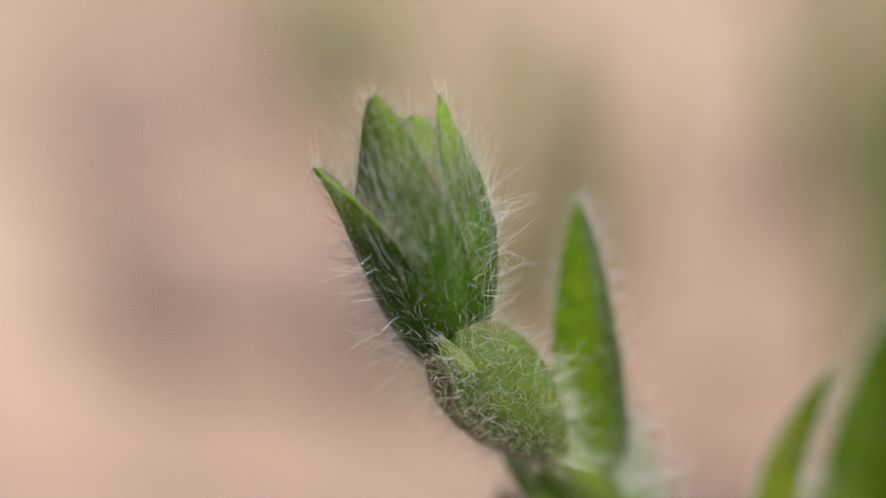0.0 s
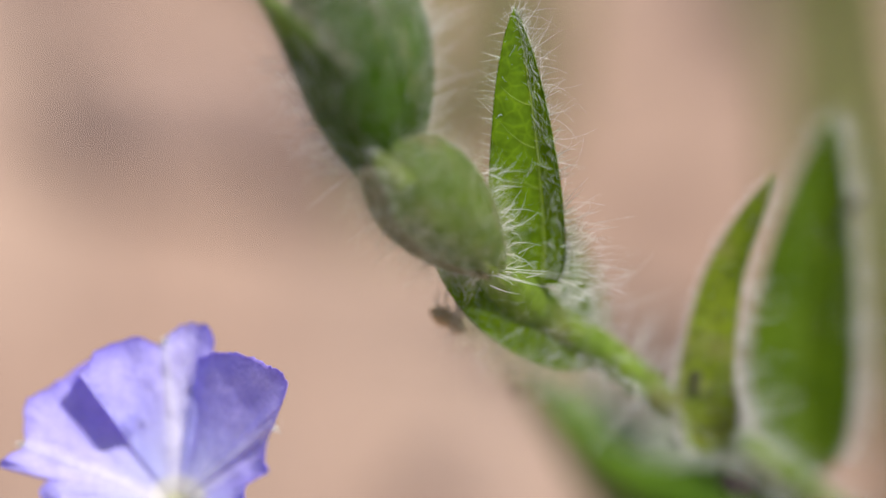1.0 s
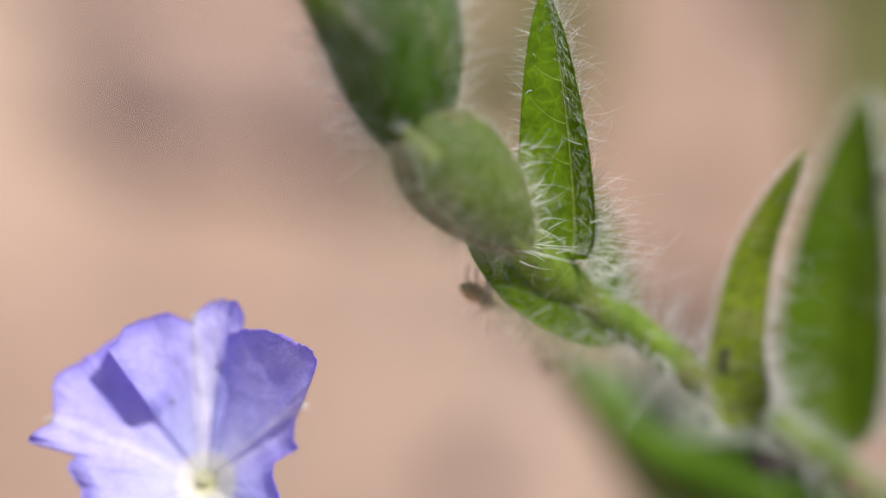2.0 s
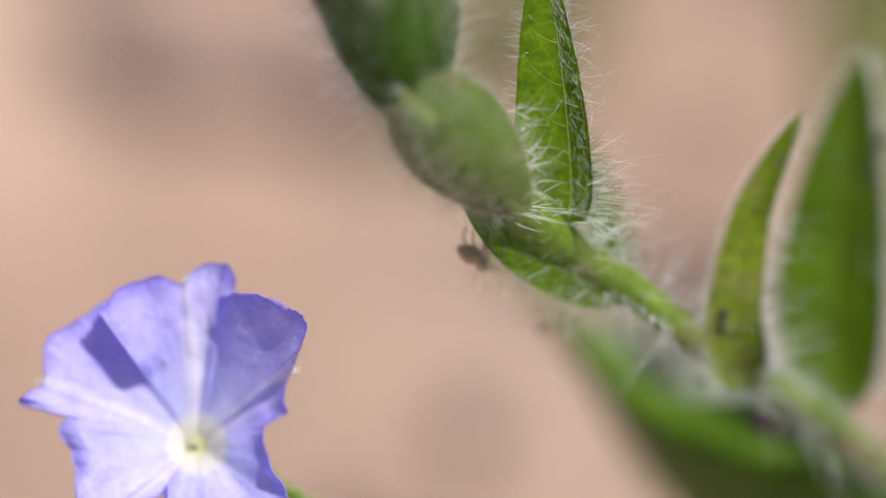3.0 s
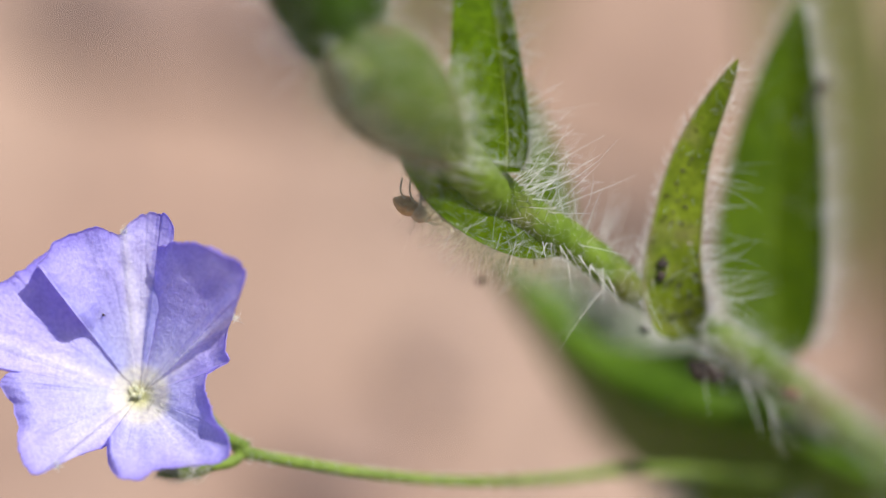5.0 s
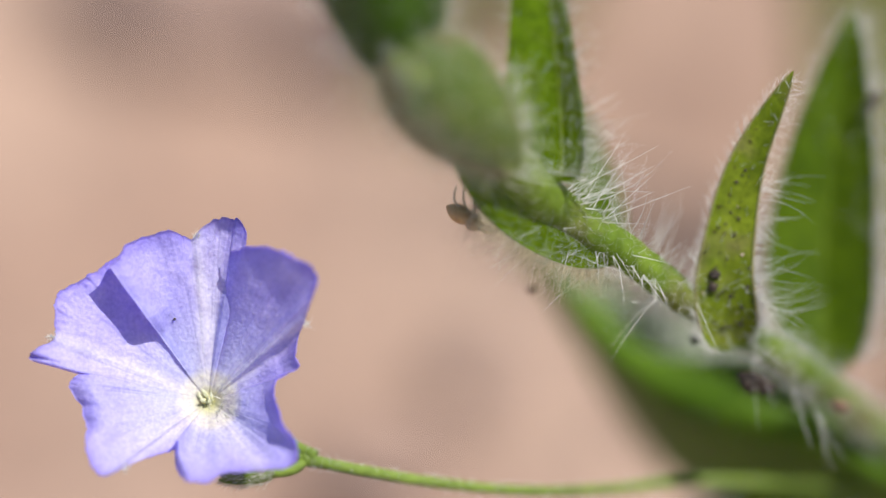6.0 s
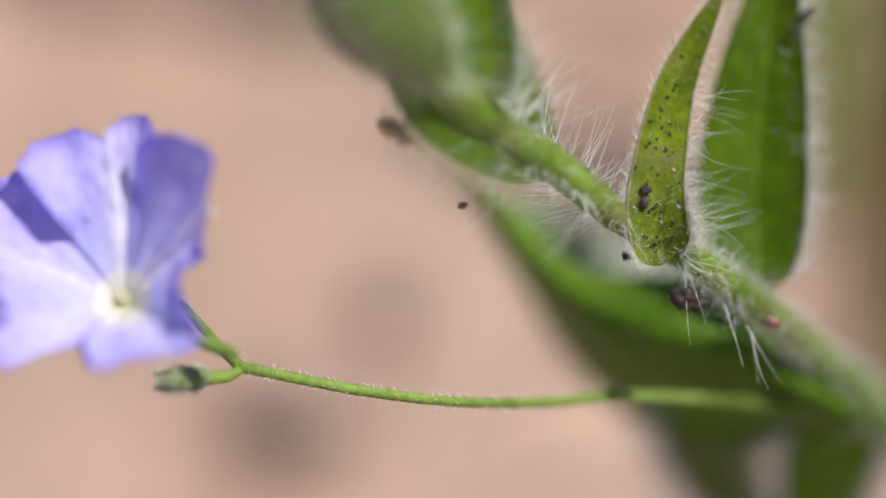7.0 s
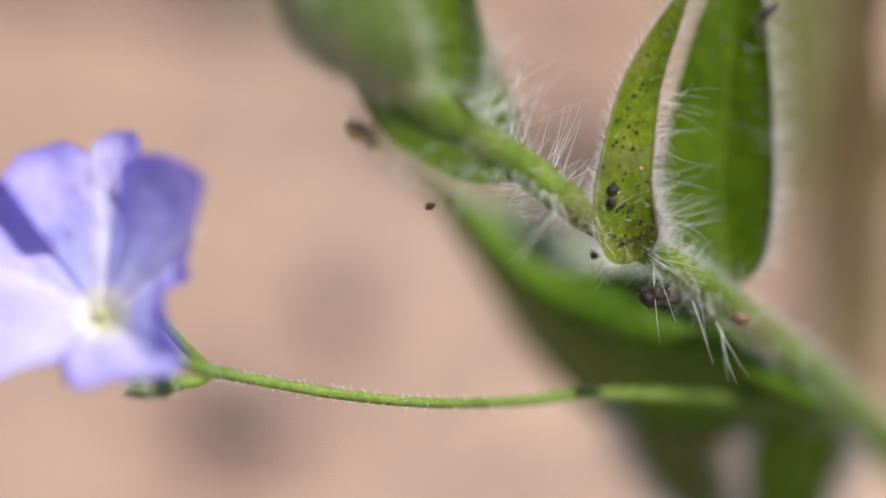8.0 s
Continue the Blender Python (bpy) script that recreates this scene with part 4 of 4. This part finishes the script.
part("stalk_hairs", line_fur(PED, 0.15, 700, 0.2, 91), HAIR, ped, "fine short down", "stuff")
SPUR = curve_points([(-4.5, -6.92, -1.25), (-5.05, -6.4, -1.7), (-5.6, -5.8, -2.3), (-6.3, -5.1, -3.0)], 12)
part("spur", tube(SPUR, np.linspace(0.17, 0.14, 12), 10), STALK_GREEN, stalk)
small_bud = part("bud_neck", tube(curve_points([(-4.5, -7.0, -1.15), (-4.85, -7.2, -1.0), (-5.5, -7.25, -0.8)], 10), np.linspace(0.14, 0.22, 10), 10), STALK_GREEN, stalk)
for mid, seed in ((90, 1), (200, 2), (320, 3)):
    sc = Scale((-5.3, -7.22, -0.85), (-6.95, -7.35, -0.55), 0.27, mid, 75, 1.0, 0.45, 0.0, 0.02 * seed)
    part("bud_scale", sc.mesh(0.06, 17, 11), STALK_GREEN, small_bud, "grey-green bud scale")
    part("bud_hairs", sc.fur(240, 0.34, 300 + seed, radius=0.008, lie=0.2), HAIR_SOFT, small_bud, "grey silky hairs", "stuff")

# flower: a shallow funnel of five lobes
FORK = (-4.6, -6.95, -1.2)
flower = thing("flower", FORK, "pale violet-blue funnel-shaped flower with white throat and pleats", "flower")
AXIS = unit((-0.39, 0.50, 0.775))
SIDE_Y = unit(np.array([0.0, 1.0, 0.0]) - AXIS * AXIS[1])
SIDE_X = np.cross(SIDE_Y, AXIS)
THROAT = np.array([-7.71, -5.41, -0.55])
# lobes: rim knots (degrees round the throat, mm out, mm towards the lens), the pleat's angle, how far the pale throat
# reaches, and rolls of the rim (from degree, to degree, mm towards the lens)
LOBES = (
    (((127.5, 4.9, 0.2), (113, 5.06, 0.25), (102, 4.95, 0.3), (97, 4.72, 0.1), (92, 5.0, 0.1), (87, 5.34, 0.05), (82, 5.3, 0.1), (78, 4.98, 0.25), (77, 4.5, 0.2)),
     95, 0.86, ()),
    (((82.5, 4.4, 0.4), (74, 4.62, 1.4), (64.4, 4.83, 2.1), (55.6, 4.85, 2.2), (49.6, 4.78, 2.0), (46, 4.3, 1.9), (43.5, 3.95, 1.5), (40, 3.55, 0.9), (36, 3.18, 0.45), (29, 2.86, 0.5), (21, 2.76, 0.5), (19.5, 2.4, 0.6), (18, 2.08, 0.7)),
     40, 0.75, ((40, 17, 0.3),)),
    (((19, 2.08, 0.75), (7, 1.93, 0.9), (-15, 2.2, 1.3), (-23, 2.77, 1.7), (-31, 3.05, 1.8), (-39, 3.0, 1.8), (-52, 2.5, 1.6), (-73, 2.16, 1.8), (-97, 2.38, 2.0), (-111, 2.25, 1.8), (-121, 1.8, 1.6), (-127, 1.5, 1.4)),
     -52, 1.15, ((22, -29, 0.34), (-103, -130, -0.6))),
    (((239, 1.6, 0.7), (233, 1.85, 0.8), (226, 2.25, 1.1), (219, 3.0, 1.5), (216.5, 3.62, 1.6), (211, 3.82, 1.6), (203, 3.76, 1.4), (193, 3.65, 1.2), (184, 3.71, 0.9), (176, 4.04, 0.8), (171, 3.95, 0.7), (167.5, 3.65, 0.45)),
     219, 1.15, ((201, 164, -0.55),)),
    (((169, 3.6, 0.3), (168.3, 4.4, 0.5), (167.3, 5.3, 0.8), (163.3, 5.1, 0.6), (158.7, 4.82, 0.3), (151, 5.07, 0.15), (145, 5.28, 0.05), (138, 5.09, -0.1), (131.7, 4.96, -0.25), (125.8, 4.94, -0.35), (119, 4.9, -0.5)),
     158.5, 0.66, ((172, 165, -0.35),)),
)


def smooth_step(x, lo, hi):
    x = np.clip((x - lo) / (hi - lo), 0, 1)
    return x * x * (3 - 2 * x)


def lobe(knots, pleat, pale_to, rolls, seed):
    """One fifth of the funnel: rays from the throat to the rim, folded along the pleat, crumpled like thin paper."""
    n, m = 101, 44
    line = curve_points(knots, n)
    deg, rim, front = line[:, :1], line[:, 1:2], line[:, 2:]
    rag = np.array([noise.noise((a * 0.11, seed * 3.1, 0.5)) + 0.7 * noise.noise((a * 0.35, seed * 3.1, 4.5)) + 0.4 * noise.noise((a * 0.9, seed, 9.5)) for a in deg[:, 0]])[:, None]
    rim = rim * (1 + 0.022 * rag)
    rho = np.linspace(0, 1, m)[None] ** 0.85
    r = 0.07 + (rim - 0.07) * rho
    th = np.radians(deg) + 0.012 * rho * rag
    du, dv = r * np.cos(th), r * np.sin(th)
    w = THROAT[2] + (front - THROAT[2]) * rho ** 1.15 - 0.05 * np.exp(-(r / 0.36) ** 2)
    across = np.radians(deg - pleat) * r
    w = w + 0.05 * np.exp(-(across / 0.13) ** 2) * smooth_step(rho, 0.1, 0.4) - 0.025 * np.exp(-((np.abs(across) - 0.3) / 0.14) ** 2) * rho
    if seed == 0:
        # its left side stands up over the next lobe; its right side turns up into a steep wall
        w = w + 0.72 * smooth_step(rho, 0.46, 0.62) * np.exp(-((127.5 - deg) / 11.0) ** 2)
        w = w + 0.14 * smooth_step(86.0 - deg, 0, 5) * np.sin(np.pi * np.clip(rho, 0, 1) ** 0.8)
    if seed == 1:
        # hollow upper half, a sharp crease, then the flat lower half
        w = w - 0.35 * smooth_step(deg, 42, 58) * np.sin(np.pi * rho)
        w = w + 0.16 * np.exp(-((deg - 41.5) / 2.2) ** 2) * rho
    for start, end, lift in rolls:
        mid, half = (start + end) / 2, abs(start - end) / 2
        w = w + lift * smooth_step(rho, 0.8, 1.06) ** 1.3 * smooth_step(half - np.abs(deg - mid), 0, half * 0.5)
    crumple = np.array([[0.075 * noise.noise((x * 0.9, y * 0.9, seed * 5.0)) + 0.038 * noise.noise((x * 2.3, y * 2.3, seed * 5.0 + 1)) + 0.014 * noise.noise((x * 5.5, y * 5.5, 3.0))
                         for x, y in zip(*row)] for row in zip(du, dv)])
    w = w + crumple * smooth_step(rho, 0.12, 0.5)
    w = w + 0.012 * np.sin(th * 26 + 4 * rag) * smooth_step(rho, 0.2, 0.6) * (1 - 0.5 * rho) + 0.1 * rag * rho ** 7
    p = np.stack([THROAT[0] + du, THROAT[1] + dv, w], -1)
    pale = 1 - smooth_step(rho + 0.06 * rag * rho, 0.12, pale_to)
    white = np.exp(-(across / 0.2) ** 2) * (0.75 - 0.2 * rho) + 0.45 * np.exp(-(across / 0.5) ** 2) * (1 - rho)
    if seed == 0:
        white = white + 0.6 * smooth_step(100 - deg, 0, 9) * smooth_step(deg, 82, 87) * (1 - 0.65 * rho ** 2)
    both = lambda arr: np.tile(np.broadcast_to(arr, (n, m)).reshape(-1), 2)
    return sheet(p, 0.035), {"away": both(rho), "pleat": both(np.clip(white, 0, 1)), "pale": both(pale), "around": both(th), "out": both(r)}


for k, (knots, pleat, pale_to, rolls) in enumerate(LOBES):
    shape, extra = lobe(knots, pleat, pale_to, rolls, k)
    petal = part("petal", shape, PETAL, flower, "pale violet-blue petal lobe with a white pleat", attributes=extra)
    a, end = radians(pleat), min(knots, key=lambda q: abs(q[0] - pleat))
    tuft_rng = np.random.default_rng(500 + k)
    foot = THROAT + np.array([math.cos(a) * end[1], math.sin(a) * end[1], end[2] - THROAT[2]])
    part("pleat_tuft", hairs(foot + tuft_rng.normal(size=(26, 3)) * 0.05, np.array([math.cos(a), math.sin(a), 0.1]) + tuft_rng.normal(size=(26, 3)) * 0.5, tuft_rng.uniform(0.1, 0.32, 26), 0.4, 0.012, 510 + k),
         HAIR, petal, "tiny white hairs at the pleat's end", "stuff")
part("petal_speck", pebble(THROAT + np.array([-1.02, 2.35, 0.45]), (0.045, 0.04, 0.03), 77, 6, 8), FRASS, flower, "tiny dark speck on a petal")
part("flower_tube", tube([THROAT - AXIS * 1.4, THROAT - AXIS * 0.9, THROAT - AXIS * 0.45, THROAT - AXIS * 0.3], [0.28, 0.3, 0.33, 0.36], 14), WHITE_TISSUE, flower, "white flower tube")
for k in range(5):
    a = 2 * math.pi * k / 5 + 0.5
    ray = SIDE_X * math.cos(a) + SIDE_Y * math.sin(a)
    long = 0.1 + 0.03 * math.sin(3.0 * k + 1.0)
    top = 0.02 + 0.06 * math.sin(2.3 * k)
    way = curve_points([THROAT + ray * 0.05 - AXIS * 0.5, THROAT + ray * 0.06 - AXIS * 0.2, THROAT + ray * long + AXIS * top], 12)
    st = part("stamen", tube(way, np.linspace(0.045, 0.035, 12), 8), CREAM, flower, "cream stamen")
    lean = unit(AXIS + ray * 0.3 + SIDE_X * 0.15 * math.sin(5.0 * k))
    part("anther", joined([egg(way[-1] + lean * 0.16 + side * 0.055 * np.cross(lean, AXIS), lean, 0.34, 0.045, 12, 10, 0.5) for side in (-1, 1)]), CREAM, st, "cream anther")
for side in (-1, 1):
    part("style", tube(curve_points([THROAT - AXIS * 0.5, THROAT + AXIS * 0.05 + SIDE_X * 0.03 * side, THROAT + AXIS * 0.22 + SIDE_X * 0.1 * side - SIDE_Y * 0.06, THROAT + AXIS * 0.34 + SIDE_X * 0.2 * side - SIDE_Y * 0.1 * side], 12), np.linspace(0.04, 0.02, 12), 7), POLLEN, flower, "pale yellow style")
throat_rng = np.random.default_rng(540)
ring = throat_rng.uniform(0, 2 * math.pi, 170)
ring_way = SIDE_X * np.cos(ring)[:, None] + SIDE_Y * np.sin(ring)[:, None]
part("throat_hairs", hairs(THROAT + ring_way * throat_rng.uniform(0.25, 0.75, (170, 1)) - AXIS * 0.2, ring_way * 1.0 + AXIS * 0.45 + throat_rng.normal(size=(170, 3)) * 0.35, throat_rng.uniform(0.3, 0.9, 170), 0.4, 0.02, 541), HAIR, flower, "white hairs in the throat", "stuff")
cal_base = THROAT - AXIS * 1.6
for k in range(5):
    sc = Scale(THROAT - AXIS * 1.7, THROAT - AXIS * 0.15, 0.45, 72 * k, 42, 1.0, 0.5, 0.15)
    part("calyx_lobe", sc.mesh(0.06, 15, 9), SEPAL, flower, "small green calyx lobe", attributes=sc.along(15, 9))
neck = curve_points([FORK, (-5.4, -6.62, -1.5), (-6.2, -6.3, -1.8), tuple(cal_base)], 16)
part("flower_neck", tube(neck, np.linspace(0.19, 0.2, 16), 10), STALK_GREEN, flower, "green flower neck")
part("neck_hairs", line_fur(neck, 0.17, 160, 0.2, 92), HAIR, flower, "fine short down", "stuff")


# ---- small animals and litter on the plant ----
def build_spider():
    ob = thing("spider", (0.25, -0.1, 0.5), "tiny brown spider clinging to the stem hairs", "spider")
    big = 1.3

    def spot(u, v, w):
        return np.array([-0.02 + u * big, v * big, 0.45 + w * big])

    part("abdomen", egg(spot(-0.12, 0.0, 0.0), (0.8, -0.42, 0.1), 0.7 * big, 0.22 * big), SPIDER_BROWN, ob, "brown rounded abdomen")
    part("head", egg(spot(0.16, -0.18, 0.03), (0.75, -0.5, 0.2), 0.5 * big, 0.2 * big), SPIDER_PALE, ob, "pale brown head with dark eyes")
    for du, dv in ((0.3, -0.33), (0.36, -0.27)):
        part("eye", egg(spot(du, dv, 0.17), (1, 0, 0), 0.1, 0.05, 7, 8), FRASS, ob, "black eye")
    legs = (((0.12, -0.1), (-0.05, 0.3), (-0.02, 0.66)), ((0.02, -0.05), (-0.25, 0.3), (-0.22, 0.62)), ((0.25, -0.1), (0.4, 0.12), (0.62, 0.05)), ((0.2, -0.12), (0.2, 0.3), (0.36, 0.5)),
            ((0.35, -0.25), (0.55, -0.12), (0.7, -0.2)), ((0.35, -0.3), (0.58, -0.32), (0.8, -0.36)), ((0.3, -0.33), (0.5, -0.42), (0.66, -0.36)), ((0.28, -0.2), (0.45, 0.02), (0.68, -0.06)))
    for k, (a, b, c) in enumerate(legs):
        z = 0.1 - 0.04 * k
        part("leg", tube(curve_points([spot(*a, 0.0), spot(*b, z + 0.12), spot(*c, z)], 9), np.linspace(0.042, 0.024, 9), 7), SPIDER_LEG, ob)


build_spider()


def crumb(centre, size, seed, mat, label):
    ob = thing("debris_crumb", centre, label, "debris", "crumbs caught in the hairs")
    part("crumb", pebble(centre, size, seed, 10, 14, 0.35), mat, ob)


crumb((1.9, -2.22, -2.9), (0.13, 0.1, 0.1), 1, GRIT, "brown grit grain caught in stem hairs")
crumb((8.32, -4.85, -2.75), (0.44, 0.28, 0.3), 2, FRASS, "dark brown crumb stuck at the stem node")
crumb((8.74, -5.05, -2.85), (0.26, 0.2, 0.2), 5, FRASS, "dark brown crumb beside the stem node")
crumb((6.66, -3.65, -2.9), (0.14, 0.12, 0.1), 3, FRASS, "small dark crumb under the stem")
crumb((10.9, -5.6, -3.7), (0.3, 0.18, 0.2), 6, GRIT, "orange-brown dry scale on the stem")
ob = thing("debris_crumb", (11.85, 3.3, -5.2), "long black dropping caught in leaf hairs", "debris", "crumbs caught in the hairs")
part("crumb", pebble((0, 0, 0), (0.36, 0.13, 0.13), 8, 10, 14, 0.25), FRASS, ob)
ob.children[0].matrix_basis = Matrix.Rotation(radians(45), 4, "Z")
ob.children[0].data.transform(Matrix.Translation(Vector(BASE[ob]) * MM))

# dark specks that sit on the blotched leaf
rng = np.random.default_rng(8)
part("dropping", pebble((7.2, -1.74, -1.42), (0.17, 0.13, 0.12), 4), FRASS, blotched, "black dropping")
part("dropping", pebble((7.15, -2.11, -1.42), (0.15, 0.15, 0.12), 6), FRASS, blotched, "black dropping")
for k in range(110):
    s, q = 0.2 + 0.6 * rng.uniform() ** 1.3, float(np.clip(rng.normal(0.1, 0.4), -0.85, 0.85))
    r = 0.013 + 0.052 * rng.uniform() ** 3
    part("speck", pebble(BLOTCH.point(np.array(s), np.array(q), 0.06), (r, r * rng.uniform(0.7, 1.4), 0.03), 20 + k, 5, 7), FRASS, blotched)

for s, q, r in ((0.62, 0.55, 0.085), (0.52, -0.2, 0.05), (0.45, -0.75, 0.06), (0.3, 0.35, 0.05), (0.72, 0.1, 0.04)):
    part("fleck", pebble(BLOTCH.point(np.array(s), np.array(q), 0.05), (r * 0.6, r * 0.45, 0.03), 150 + int(100 * s), 6, 8), PALE_FLECK, blotched, "pale dry fleck")

# ---- behind the plant ----
for row in ((-4.8, 5.8, (5.2, 2.3, 2.0), 1), (-9.3, 6.0, (4.0, 1.9, 1.6), 2), (-11.5, 11.5, (3.5, 2.0, 1.6), 3), (8.3, 9.2, (1.6, 1.2, 0.9), 4), (0.8, -5.5, (1.3, 1.1, 0.9), 5), (-2.5, -8.5, (2.3, 1.2, 0.7), 6)):
    clod(*row)
grass_tuft(-4.6, 11.0, 6, 9.0, 6.5, GRASS, "short green grass tuft on the soil", 1, (-0.1, 0.5))
grass_tuft(1.5, 5.5, 7, 14.0, 6.5, GRASS, "dry olive grass blades standing behind the plant", 2, (0.0, 0.1))
grass_tuft(12.7, -2.6, 7, 30.0, 4.2, GRASS, "tall green grass blades behind the plant", 3, (-0.07, 0.15))
grass_tuft(11.6, 8.6, 6, 14.0, 4.0, GRASS, "short olive grass blades on the soil", 6, (0.0, 0.15))
grass_tuft(15.5, -9.0, 5, 26.0, 2.6, STRAW, "dry straw-coloured grass blades behind the plant", 4, (-0.05, 0.1))


# ---- what moves: the flower nods on its stalk ----
def nod(ob, rows):
    """Rows: seconds, shift (u, v, w) in mm, then turns in degrees about u, v and w, all at the thing's base."""
    home = PLANT @ Matrix.Translation(Vector(BASE[ob]) * MM)
    walk(ob, [(t, home @ Matrix.Translation(Vector((du, dv, dw)) * MM) @ pose(0, 0, 0, rx, ry, rz)) for t, du, dv, dw, rx, ry, rz in rows])


def motions():
    nod(flower, (
        (0.0, -0.1, 0.0, 0, 0.5, 2, 0), (0.5, -0.15, -0.03, 0, 0.9, 2.1, -0.4), (1.0, -0.23, -0.09, 0, 0.9, 2.3, -0.1), (1.5, -0.18, -0.13, 0, 0.9, 2.6, -0.2),
        (3.0, -0.45, -0.15, 0, 1.8, 1.8, -0.8), (3.5, -0.4, -0.17, 0, 1.8, 2.3, -0.8), (4.0, -0.43, -0.06, 0, 1.8, 1.8, -0.7), (5.5, -0.03, 0, 0, 0, 0.9, 0.1),
        (6.0, 0.25, -0.09, 0, -1.0, 0.3, -0.6), (6.5, 0.04, -0.07, 0, -0.5, 1.7, -0.6), (6.7, 0.04, -0.05, 0.0, -0.5, 1.2, -0.5), (6.8, 0.01, 0.26, 1.2, -6.0, -5.8, 1.2), (6.9, 0.0, 0.4, 1.8, -8.5, -8.6, 1.9),
        (7.0, -0.02, 0.45, 2.1, -9.4, -9.5, 2.2), (7.1, 0.0, 0.45, 2.2, -9.8, -10, 2.2), (7.3, 0.1, 0.2, 2.2, -8, -8, 1.0), (7.5, 0.15, 0.08, 2.1, -7.2, -7, 0.2), (8.0, 0.13, 0.01, 2.1, -7.4, -6.5, -1.5)))
    nod(stalk, (
        (0.0, -0.7, 0, 0, 0, 0, 1.2), (3.5, -0.7, 0, 0, 0, 0, 0.9), (4.0, -0.77, 0, 0, 0, 0, 1.2), (5.5, -0.33, 0, 0, 0, 0, 0.35), (6.0, -0.17, 0, 0, 0, 0, 0.7), (6.5, -0.29, 0, 0, 0, 0, 0.7),
        (6.8, -0.15, 0, 0, 0, 0, 0.2), (7.0, 0, 0, 0, 0, 0, -0.1), (7.5, 0, 0, 0, 0, 0, 0), (8.0, 0, 0, 0, 0, 0, -0.1)))


motions()
